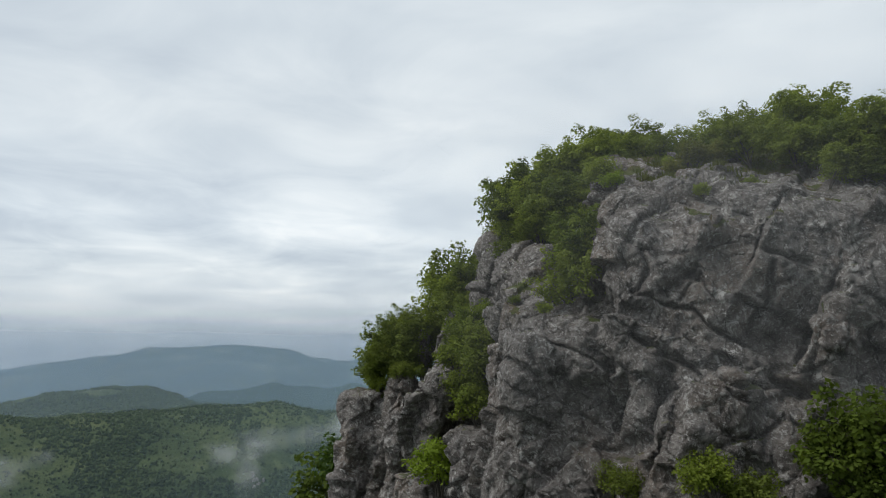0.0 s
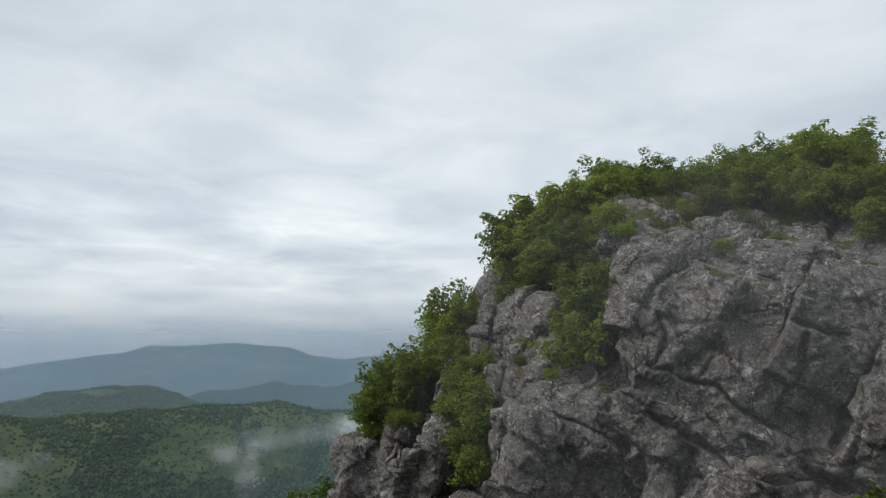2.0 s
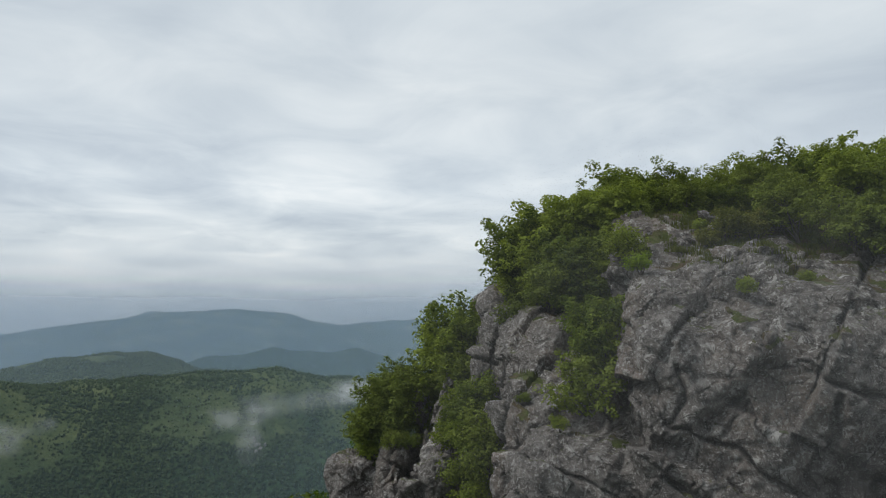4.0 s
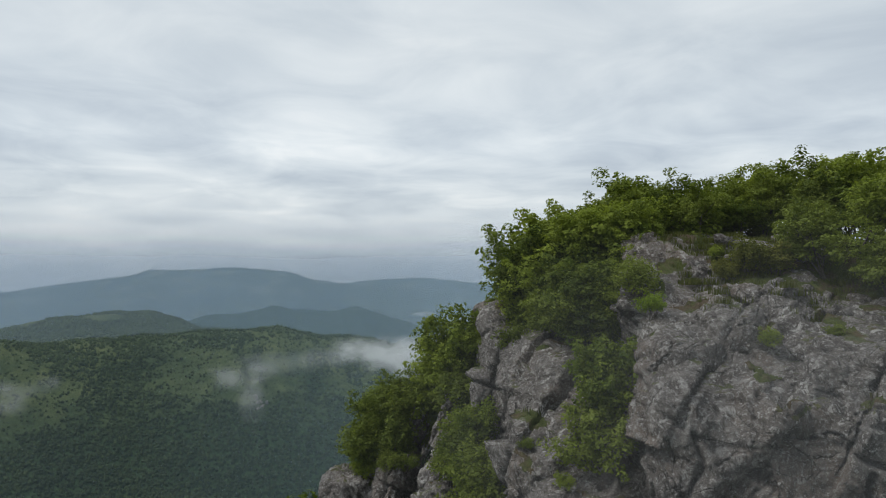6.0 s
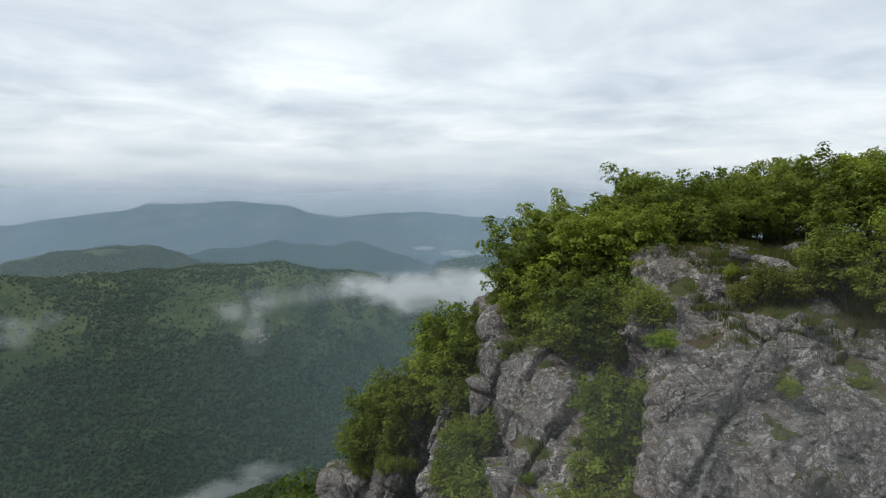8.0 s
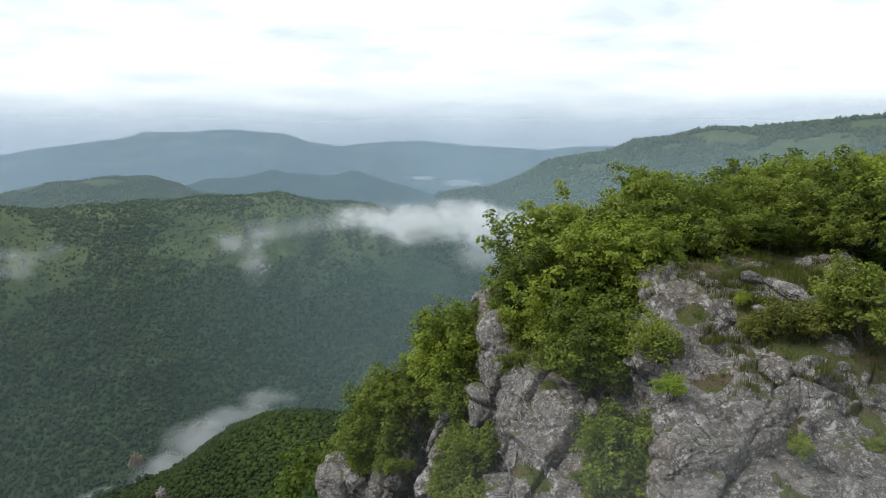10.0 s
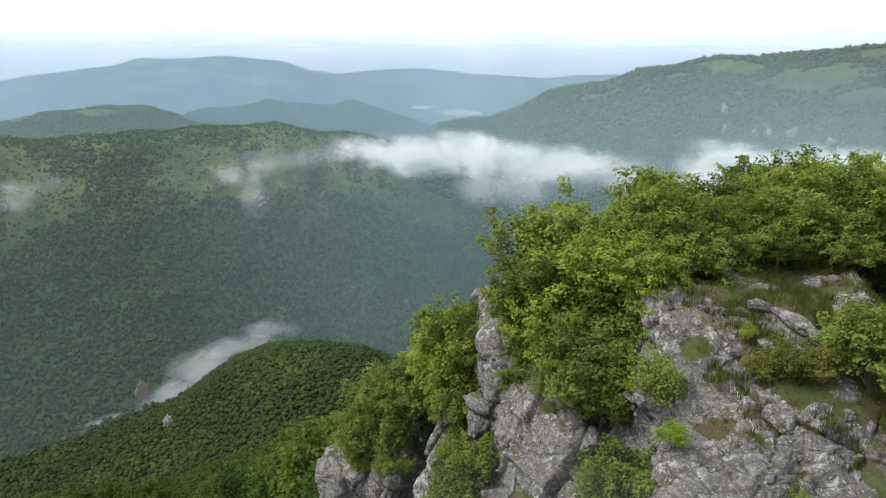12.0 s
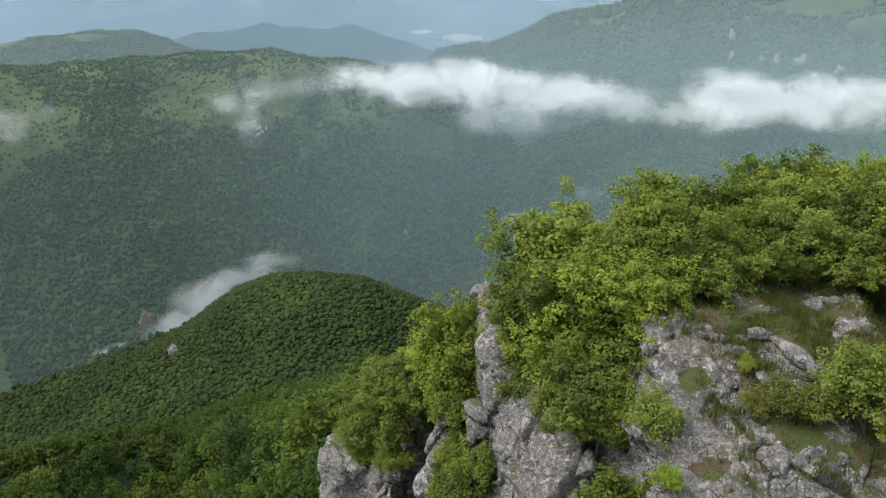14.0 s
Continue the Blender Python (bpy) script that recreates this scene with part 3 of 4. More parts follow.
def build_rock():
    ax = [LOW[k] + STEP * np.arange(GRID[k]) for k in range(3)]
    x, y, z = np.meshgrid(*ax, indexing="ij")
    p = np.stack([x.ravel(), y.ravel(), z.ravel()], 1)
    d = rock_field(x, y, z)
    close = np.abs(d.ravel()) < 3.0
    q = p[close]
    wob = np.zeros(len(p))
    wob[close] = fbm(q / 5.0, 3, 40) * 0.75 + fbm(q * (0.55, 0.55, 0.28), 2, 44) * 0.4
    d = d + wob.reshape(d.shape)
    border = np.zeros(d.shape, bool)
    border[[0, -1]] = border[:, [0, -1]] = border[:, :, [0, -1]] = True
    d[border] = np.maximum(d[border], 0.3)
    verts, quads = surface(d, LOW, STEP)
    # leave out what lies deep under the turf or faces the inside of the hill
    mid = verts[quads].mean(1)
    out = normals_of(verts, quads)[quads].mean(1)
    deep = mid[:, 2] < land(mid[:, 0], mid[:, 1]) - 1.2
    away = (out[:, 1] > 0.75) & (mid[:, 1] > 50) | (out[:, 2] < -0.8) | (out[:, 0] > 0.8) & (mid[:, 0] > 30)
    quads = quads[~(deep | away)]
    used, quads = np.unique(quads, return_inverse=True)
    verts, quads = verts[used], quads.reshape(-1, 4)
    for _ in range(2):
        verts, quads = split_quads(verts, quads)
    nor = normals_of(verts, quads)
    # three sets of joints cut the rock into blocks that stand proud or back, with open cracks here and there
    bend = np.stack([value_noise(verts / 3.1, 60 + k) for k in range(3)], 1) * 0.45 + np.stack([value_noise(verts / 0.9, 64 + k) for k in range(3)], 1) * 0.12
    push = joints(verts + 0.4 * bend, 4.3, 0.55, 0.8, 0.13, 70) + joints(verts[:, (1, 2, 0)] + 0.45 * bend, 1.7, 0.20, 0.24, 0.07, 83) + joints(verts[:, (2, 0, 1)] + 0.35 * bend, 0.75, 0.095, 0.10, 0.05, 86)
    ridged = 1 - np.abs(fbm(verts * (0.75, 0.75, 0.6), 3, 90))
    push += 0.10 * (ridged - 0.7) + 0.05 * (0.45 - np.abs(fbm(verts * (1.1, 1.1, 0.8), 2, 98))) + 0.10 * (0.5 - np.abs(fbm(verts * (1.9, 1.9, 1.4), 3, 95, 0.6)))
    push -= clefts(verts)
    flat = np.clip((nor[:, 2] - 0.6) / 0.3, 0, 1)
    turf = np.clip((verts[:, 1] - front_line(verts[:, 0]) - 9.0) / 3, 0, 1) * np.clip((verts[:, 0] - 18.8 + 0.3 * np.clip(verts[:, 1] - 55, 0, 6)) / 1.2, 0, 1) * np.clip(0.85 + 1.7 * value_noise(verts / 1.9, 33), 0, 1)
    verts = verts + nor * (push * (1 - 0.35 * flat) * (1 - 0.85 * turf))[:, None]
    me = mesh_from("cliff", verts, quads, ROCK)
    me.materials.append(TURF)
    ledge = np.clip((flat - 0.55) * 3, 0, 1) * (value_noise(verts / 1.3, 35) > 0.4)
    grown = np.maximum(turf * np.clip(flat * 2.5, 0, 1), ledge)[quads].mean(1) + 0.25 * value_noise(verts[quads].mean(1) / 0.35, 36) > 0.5
    if len(me.polygons) == len(quads):
        me.polygons.foreach_set("material_index", grown.astype(np.int32))
    ob = new("cliff", me)
    tagged(ob, "grey weathered limestone cliff with cracks and grassy ledges", "cliff", kind="structure")
    return ax, d


AXES, FIELD = build_rock()


def stand(x, y):
    """Height of the rock or ground at a plan place."""
    z = float(land(np.array([float(x)]), np.array([float(y)]))[0])
    i, j = int(round((x - LOW[0]) / STEP)), int(round((y - LOW[1]) / STEP))
    if 0 <= i < GRID[0] and 0 <= j < GRID[1]:
        k = np.nonzero(FIELD[i, j] < 0)[0]
        if len(k):
            z = max(z, LOW[2] + STEP * (k[-1] + 0.5))
    return z


# ---------------------------------------------------------------- trees


def tube(verts, faces, a, b, ra, rb, sides=5):
    a, b = Vector(a), Vector(b)
    way = (b - a).normalized()
    u = way.orthogonal().normalized()
    v = way.cross(u)
    n = len(verts)
    for c, r in ((a, ra), (b, rb)):
        for k in range(sides):
            w = 2 * math.pi * k / sides
            verts.append(c + r * (math.cos(w) * u + math.sin(w) * v))
    for k in range(sides):
        m = (k + 1) % sides
        faces.append((n + k, n + m, n + sides + m, n + sides + k))


def grow(rng, height, spread, stems, leaf, count, low=0.25, flat=0.5, wood_levels=3, lobe=(0.07, 0.06, 0.11)):
    """A broadleaf tree: stems that fork three times, and leaves in lobes round the twig ends."""
    wood, wood_faces, tips = [], [], []

    def fork(a, way, length, thick, level):
        steps = 3 if level < 2 else 2
        for k in range(steps):
            way = (way + Vector(rng.normal(0, 0.16, 3)) + Vector((0, 0, 0.06))).normalized()
            b = a + way * (length / steps)
            thin = thick * (0.82 if level < 2 else 0.7)
            if level <= wood_levels:
                tube(wood, wood_faces, a, b, thick, thin, 6 if level == 0 else 4 if level == 1 else 3)
            if level >= 2:
                tips.append((b, level))
            if level < 3 and (k > 0 or level > 0):
                for _ in range(2 if level < 2 else 1):
                    side = Vector(rng.normal(0, 1, 3))
                    side = (side - side.dot(way) * way).normalized()
                    out = (way * rng.uniform(0.25, 0.7) + side * spread + Vector((0, 0, 0.15))).normalized()
                    fork(b, out, length * rng.uniform(0.5, 0.72), thin * 0.6, level + 1)
            a, thick = b, thin
        tips.append((a, level))

    for k in range(stems):
        w = rng.uniform(0, 2 * math.pi)
        off = 0.0 if stems == 1 else rng.uniform(0.1, 0.5)
        way = Vector((math.cos(w) * off, math.sin(w) * off, 1)).normalized()
        fork(Vector((math.cos(w) * off * 0.6, math.sin(w) * off * 0.6, -0.4)), way, height * rng.uniform(0.5, 0.62), 0.012 * height + 0.03, 0)
    spots = np.array([t[0] for t in tips])
    spots = spots[spots[:, 2] > low * height * 0.8]
    scale = height / max(spots[:, 2].max() + 0.06 * height, 0.1)
    # leafy lobes round the twig ends, each with its lit top and thin underside
    apart, small, large = lobe
    heart = []
    for q in spots[rng.permutation(len(spots))]:
        if not heart or ((np.array(heart) - q) ** 2).sum(1).min() > (apart * height) ** 2:
            heart.append(q)
    heart = np.array(heart)
    size = height * rng.uniform(small, large, len(heart))
    pick = rng.choice(len(heart), count, p=size ** 2 / (size ** 2).sum())
    way = rng.normal(0, 1, (count, 3)) + (0, 0, 0.35)
    way /= np.linalg.norm(way, axis=1, keepdims=True)
    far = rng.uniform(0.62, 1.05, count) + 0.35 * (rng.uniform(0, 1, count) > 0.88)
    lean = rng.normal(0, 0.22, (len(heart), 3))
    c = heart[pick] + way * (size[pick] * far)[:, None] * (1, 1, flat) + lean[pick] * (way[:, :1] * size[pick][:, None]) * (0, 0, 1)
    keep = c[:, 2] > 0.06 * height
    c, way, pick = c[keep], way[keep], pick[keep]
    count = len(c)
    nor = way * (0.6, 0.6, 0.5) + (0, 0, 0.55) + lean[pick] + rng.normal(0, 0.27, (count, 3))
    nor /= np.linalg.norm(nor, axis=1, keepdims=True)
    u = np.cross(nor, rng.normal(0, 1, (count, 3)))
    u /= np.linalg.norm(u, axis=1, keepdims=True)
    v = np.cross(nor, u)
    ln = leaf * rng.uniform(0.65, 1.3, (count, 1))
    q = np.stack([c - u * ln * 0.58, c + v * ln * 0.42 - nor * ln * 0.08, c + u * ln * 0.58 - nor * ln * 0.18, c - v * ln * 0.42 - nor * ln * 0.08], 1)
    return np.array(wood) * scale, np.array(wood_faces), q.reshape(-1, 3) * scale, np.arange(4 * count).reshape(-1, 4)


def tree_at(name, kit, x, y, size, turn, label, category, group, leafs, z=None):
    wood, crown = kit
    base = new(name)
    base.empty_display_size = 0.3
    for part_name, me in (("trunk", wood), ("crown", crown)):
        ob = new(part_name, me)
        ob.parent = base
        if part_name == "crown":
            ob.material_slots[0].link = "OBJECT"
            ob.material_slots[0].material = leafs
    base.matrix_basis = Matrix.Translation((x, y, stand(x, y) if z is None else z)) @ Matrix.Rotation(turn, 4, "Z") @ Matrix.Diagonal((size, size, size, 1))
    tagged(base, label, category, group)
    return base


def kit_of(seed, height, spread, stems, leaf, count, low=0.25, flat=0.5, wood_levels=3, lobe=(0.07, 0.06, 0.11)):
    w, wf, l, lf = grow(np.random.default_rng(seed), height, spread, stems, leaf, count, low, flat, wood_levels, lobe)
    return mesh_from("trunk", w, wf, BARK), mesh_from("crown", l, lf, LEAF, False)


BIG = [kit_of(100 + k, 8.0, 0.8, 3 + k % 2, 0.28, 9500, 0.16, 0.62) for k in range(4)]
TALL = [kit_of(150 + k, 8.0, 0.75, 3, 0.27, 8500, 0.32, 0.6) for k in range(4)]
LIGHT = [kit_of(200 + k, 8.0, 0.6, 3, 0.25, 9500, 0.05, 0.75, 3, (0.065, 0.05, 0.09)) for k in range(2)]
BUSH = [kit_of(300 + k, 3.0, 1.0, 6, 0.17, 3600, 0.02, 0.9, 3, (0.08, 0.07, 0.13)) for k in range(3)]
WOODS = [kit_of(400 + k, 9.0, 0.8, 2, 0.62, 1500, 0.12, 0.8, 1, (0.12, 0.11, 0.17)) for k in range(5)]

rng = np.random.default_rng(7)


def crowned(kits, rows, name, label, category, group, leafs):
    """Trees given by the height that their crowns reach."""
    plant(kits, [(x, y, max(top - stand(x, y), 3.0)) for x, y, top in rows], name, label, category, group, leafs)


def plant(kits, rows, name, label, category, group, leafs):
    for x, y, h, *z in rows:
        k = kits[int(rng.integers(len(kits)))]
        full = 8.0 if kits in (BIG, LIGHT, TALL) else 3.0
        tree_at(name, k, x, y, h / full, rng.uniform(0, 6.28), label, category, group, leafs if leafs is not LEAF or rng.uniform() > 0.35 else LEAF_DULL, z[0] if z else None)


# clump above the upright edge
crowned(BIG, [(9.5, 64.4, 15.1), (9.7, 67.2, 17.4), (9.7, 71.0, 17.8), (10.1, 74.6, 18.8), (10.3, 61.0, 15.1), (9.9, 62.2, 13.5), (10.9, 64.4, 17.5), (11.2, 67.6, 19.4), (11.4, 71.0, 20.2), (11.0, 60.0, 15.1), (11.8, 62.8, 17.3), (12.8, 66.0, 19.6), (13.4, 70.4, 21.0), (13.4, 63.8, 18.1), (14.8, 67.0, 21.2), (12.2, 74.0, 20.8), (10.7, 58.4, 13.1), (12.0, 58.4, 13.9), (10.1, 59.6, 11.9), (15.8, 65.0, 19.7), (9.1, 62.8, 11.9)], "tree", "leafy green tree leaning out over the cliff edge", "tree", "trees on the cliff edge", LEAF)
# the row along the top
crowned(TALL, [(15.6, 70.4, 21.9), (18.4, 71.5, 22.9), (20.4, 68.0, 22.1), (22.8, 74.6, 22.4), (24.2, 69.6, 22.0), (26.8, 73.4, 23.2), (27.4, 67.6, 22.4), (29.8, 73.6, 24.1), (30.4, 69.0, 24.5), (33.0, 68.4, 23.5), (36.0, 70.0, 24.1), (31.6, 62.6, 23.1), (35.0, 64.0, 23.5), (39.5, 67.0, 24.1), (43.0, 66.0, 23.2), (47.0, 69.0, 24.4), (20.4, 64.2, 20.3), (24.6, 65.8, 19.8), (17.4, 65.4, 20.3), (31.0, 78.0, 23.9), (40.0, 75.0, 23.9), (22.0, 78.5, 21.4), (35.5, 76.0, 23.9), (26.5, 78.5, 22.8), (18.0, 76.0, 22.1), (28.6, 64.8, 21.1)], "tree", "multi-stemmed broadleaf tree on the grassy hilltop", "tree", "trees along the hilltop", LEAF)
plant(LIGHT, [(2.8, 75.4, 12.0, -1.0), (3.4, 73.6, 10.4, -1.2), (2.0, 72.4, 8.4, -1.6), (1.4, 76.0, 9.0, -1.0), (2.6, 70.0, 6.8, -1.6), (1.6, 66.0, 4.6, -4.0)], "tree", "slender light green tree between the pinnacles", "tree", "trees on the cliff edge", LEAF)
plant(BIG, [(-4.6, 77.0, 8.6, -5.6), (-6.4, 75.6, 6.0, -5.4), (-2.9, 78.8, 5.4, -2.6), (-6.0, 79.0, 7.0, -6.0), (-4.8, 74.6, 7.2, -4.0), (-6.3, 73.8, 5.4, -5.0), (-3.0, 75.8, 6.2, -2.8), (-5.8, 76.6, 8.0, -5.0), (-1.8, 77.6, 6.4, -2.0)], "tree", "dense dark green tree beside a rock pinnacle", "tree", "trees on the cliff edge", LEAF_DULL)
plant(LIGHT, [(10.5, 51.6, 6.6, 3.6), (10.0, 49.4, 6.0, 0.6)], "tree", "small green tree growing up a rock gully", "tree", "trees on the rock face", LEAF)
plant(BUSH, [(10.8, 53.4, 3.8), (10.6, 51.2, 3.6), (11.4, 57.5, 2.4)], "shrub", "green shrub growing in a rock gully", "shrub", "shrubs on the rock", LEAF)
plant(BUSH, [(3.8, 58.6, 3.6, -1.6), (4.2, 57.0, 3.6, -3.6), (2.6, 59.6, 3.6, -2.6), (2.4, 61.5, 3.4, -1.0), (3.0, 57.0, 3.6, -6.6), (1.8, 60.2, 3.4, -5.4), (2.4, 66.2, 3.4, -0.6), (3.6, 63.0, 3.2, 0.6), (1.0, 64.6, 3.2, -3.0)], "shrub", "thin green shrub on a steep rock slope", "shrub", "shrubs on the rock", LEAF)
plant(BUSH, [(22.6, 66.4, 2.2), (24.8, 67.4, 2.4), (26.6, 66.0, 2.0), (29.4, 66.4, 2.4), (19.2, 65.6, 2.0), (31.4, 65.0, 2.2), (21.0, 67.0, 2.4), (28.0, 68.6, 2.6)], "shrub", "low green undergrowth beneath the hilltop trees", "shrub", "undergrowth on the hilltop", LEAF_DULL)
crowned(BIG, [(26.6, 46.2, 15.6), (25.6, 44.8, 13.2), (27.2, 43.6, 13.6), (28.2, 42.6, 12.0), (26.4, 49.4, 16.6), (28.0, 45.0, 16.4)], "tree", "dark spreading tree hanging over the rock face", "tree", "trees on the rock face", LEAF_DULL)
plant(BUSH, [(6.7, 68.4, 3.4, 9.0), (6.6, 70.8, 3.4, 9.4), (7.2, 66.4, 3.4, 8.2), (6.9, 64.6, 3.0, 7.0), (8.2, 65.4, 3.2, 8.4), (7.0, 73.0, 3.4, 9.6)], "shrub", "green shrub crowding the top of the upright rock", "shrub", "shrubs on the rock", LEAF)
plant(BUSH, [(13.3, 54.6, 2.7)], "shrub", "round green shrub on a rock knob", "shrub", "shrubs on the rock", LEAF_DULL)
plant(BUSH, [(20.2, 54.3, 2.5), (21.6, 53.8, 2.2), (19.0, 55.2, 1.6)], "shrub", "yellowish green shrub on the stony meadow", "shrub", "shrubs on the rock", LEAF_YELLOW)
crowned(BIG, [(24.6, 53.2, 19.0), (27.4, 54.6, 20.4), (29.4, 49.2, 17.0), (32.0, 50.5, 18.0), (30.5, 56.5, 20.0), (26.8, 50.6, 15.5), (29.0, 47.0, 15.8), (31.0, 46.0, 16.0)], "tree", "low spreading tree at the edge of the rock face", "tree", "trees on the rock face", LEAF)

plant(BUSH, [(20.6, 36.4, 4.6, -8.0), (22.4, 36.0, 4.8, -6.8), (21.6, 35.4, 3.8, -9.5)], "shrub", "dense green shrub clinging to the foot of the rock face", "shrub", "shrubs on the rock", LEAF_WOOD)
plant(BUSH, [(14.4, 37.6, 2.8, -8.4), (15.8, 37.2, 2.6, -9.2), (11.0, 42.6, 2.2, -9.4)], "shrub", "small green shrub on a rock ledge", "shrub", "shrubs on the rock", LEAF)
plant(BUSH, [(-0.3, 58.0, 4.4, -12.0), (10.6, 50.6, 3.0, 4.6), (12.9, 50.9, 1.4)], "shrub", "fresh light green shrub below a pinnacle", "shrub", "shrubs on the rock", LEAF_BRIGHT)
plant(BUSH, [(18.2, 47.0, 1.1), (21.2, 46.4, 0.9), (7.2, 48.6, 1.0), (5.6, 53.0, 0.8), (8.6, 53.6, 0.9), (19.4, 57.4, 1.0), (-4.6, 70.4, 2.0), (-3.0, 70.6, 1.6), (-7.0, 73.6, 2.2)], "shrub", "little green bush rooted in a crack", "shrub", "shrubs on the rock", LEAF)


def boulder(x, y, long, deep, high, turn, seed, z=None):
    """A weathered block, bedded a little into the turf."""
    bm = bmesh.new()
    bmesh.ops.create_icosphere(bm, subdivisions=4, radius=1.0)
    v = np.array([q.co for q in bm.verts])
    f = np.array([[q.index for q in face.verts] for face in bm.faces])
    bm.free()
    r = np.random.default_rng(seed)
    d = np.ones(len(v)) * 1.15
    for _ in range(11):
        n = r.normal(0, 1, 3)
        n /= np.linalg.norm(n)
        along = v @ n
        d = np.where(along > 0.05, np.minimum(d, r.uniform(0.46, 0.88) / np.maximum(along, 0.05)), d)
    d = d + 0.07 * fbm(v * 1.7 + seed, 4, seed, 0.6) + 0.2 * (0.5 - np.abs(fbm(v * 4.5 + seed, 3, seed + 9)))
    v = v * d[:, None] * (0.8 * long + 0.35, 1.0 * deep, 0.95 * high)
    ob = new("boulder", mesh_from("boulder", v, f, BARE_ROCK))
    ob.matrix_basis = Matrix.Translation((x, y, (stand(x, y) if z is None else z) - 0.38 * high)) @ Matrix.Rotation(turn, 4, "Z") @ Matrix.Rotation(radians(-12), 4, "Y")
    tagged(ob, "pale grey limestone block lying in the turf", "boulder", "boulders on the meadow")


for k, row in enumerate(((26.2, 63.6, 1.1, 0.8, 0.75), (27.2, 63.2, 0.8, 0.6, 0.6), (19.3, 51.8, 0.7, 1.1, 0.8), (22.4, 57.8, 1.8, 0.8, 0.55), (24.0, 56.4, 1.6, 0.9, 0.6), (20.8, 59.8, 1.5, 0.6, 0.45), (20.2, 56.6, 1.0, 0.7, 0.4), (21.8, 56.0, 0.9, 0.7, 0.4), (23.4, 49.6, 0.9, 0.8, 0.7), (25.4, 51.0, 0.8, 0.7, 0.7), (22.2, 51.6, 0.6, 0.6, 0.5), (16.6, 59.0, 0.5, 0.5, 0.5), (18.0, 57.2, 0.9, 0.6, 0.35), (13.8, 69.4, 1.5, 1.2, 4.0), (21.8, 71.6, 1.6, 1.2, 3.0), (9.9, 57.2, 1.0, 0.8, 0.8), (11.4, 68.0, 0.9, 0.8, 1.2))):
    boulder(*row, 0.7 * k, 600 + k)
boulder(-4.2, 77.0, 0.7, 0.7, 0.9, 0.4, 641, 2.6)


def build_turf():
    """Grass tufts on the ledges and the meadow, more than one could count."""
    r = np.random.default_rng(77)
    spots = []
    for x, y in np.stack([r.uniform(16, 33, 9000), r.uniform(49, 70, 9000)], 1):
        if value_noise(np.array([[x, y, 0.0]]) / 1.8, 61)[0] + 0.5 * r.uniform(-1, 1) > -0.1:
            spots.append((x, y))
    verts, faces = [], []
    for x, y in spots:
        i, j = int(round((x - LOW[0]) / STEP)), int(round((y - LOW[1]) / STEP))
        if not (1 < i < GRID[0] - 2 and 1 < j < GRID[1] - 2):
            continue
        top = [np.nonzero(FIELD[a, b] < 0)[0] for a, b in ((i - 1, j), (i + 1, j), (i, j - 1), (i, j + 1), (i, j))]
        if any(not len(k) for k in top):
            continue
        lift = [k[-1] * STEP for k in top]
        if max(lift) - min(lift) > 1.7:
            continue
        z = LOW[2] + lift[4] + 0.3
        for _ in range(5):
            w = r.uniform(0, 6.28)
            h, b = r.uniform(0.06, 0.2), r.uniform(0.02, 0.05)
            cx, cy = x + r.normal(0, 0.12), y + r.normal(0, 0.12)
            dx, dy = math.cos(w), math.sin(w)
            lean = r.uniform(0.05, 0.25)
            n = len(verts)
            verts += [(cx - dy * b, cy + dx * b, z - 0.35), (cx + dy * b, cy - dx * b, z - 0.35), (cx + dx * lean, cy + dy * lean, z + h)]
            faces.append((n, n + 1, n + 2))
    ob = new("turf", mesh_from("turf", verts, faces, GRASS, False))
    tagged(ob, "short green and straw-coloured grass tufts between stones", "grass", kind="stuff")


GRASS = leaf_material("grass_blades", (0.04, 0.058, 0.012), (0.125, 0.135, 0.036))
build_turf()

# ---------------------------------------------------------------- woods


def crown_shapes(levels, many, seed):
    shapes = []
    for k in range(many):
        bm = bmesh.new()
        bmesh.ops.create_icosphere(bm, subdivisions=levels, radius=1.0)
        v = np.array([q.co for q in bm.verts])
        f = np.array([[q.index for q in face.verts] for face in bm.faces])
        bm.free()
        v = v * (1 + 0.36 * value_noise(v * 1.9 + 10 * k, seed)[:, None] + 0.24 * value_noise(v * 4.1 + 7 * k, seed + 3)[:, None])
        shapes.append((v * (1, 1, 0.95), f))
    return shapes


def woods(name, label, places, sizes, levels, mat, seed, smooth=True, squat=1.0):
    """A wood whose crowns nobody could count, as one mesh."""
    r = np.random.default_rng(seed)
    shapes = crown_shapes(levels, 7, seed)
    z = land(places[:, 0], places[:, 1])
    verts, faces, base = [], [], 0
    pick = r.integers(0, len(shapes), len(places))
    for k, (v, f) in enumerate(shapes):
        mine = np.nonzero(pick == k)[0]
        if not len(mine):
            continue
        turn = r.uniform(0, 6.28, len(mine))
        c, s = np.cos(turn)[:, None], np.sin(turn)[:, None]
        size = sizes[mine][:, None]
        tall = size * squat * r.uniform(0.9, 1.5, (len(mine), 1))
        x = (c * v[:, 0] - s * v[:, 1]) * size + places[mine, 0][:, None]
        y = (s * v[:, 0] + c * v[:, 1]) * size + places[mine, 1][:, None]
        h = v[:, 2] * tall + z[mine][:, None] + tall * 0.35
        verts.append(np.stack([x, y, h], 2).reshape(-1, 3))
        faces.append((f[None] + (np.arange(len(mine)) * len(v))[:, None, None] + base).reshape(-1, 3))
        base += len(mine) * len(v)
    ob = new(name, mesh_from(name, np.concatenate(verts), np.concatenate(faces), mat, smooth))
    return tagged(ob, label, "woodland", kind="stuff")


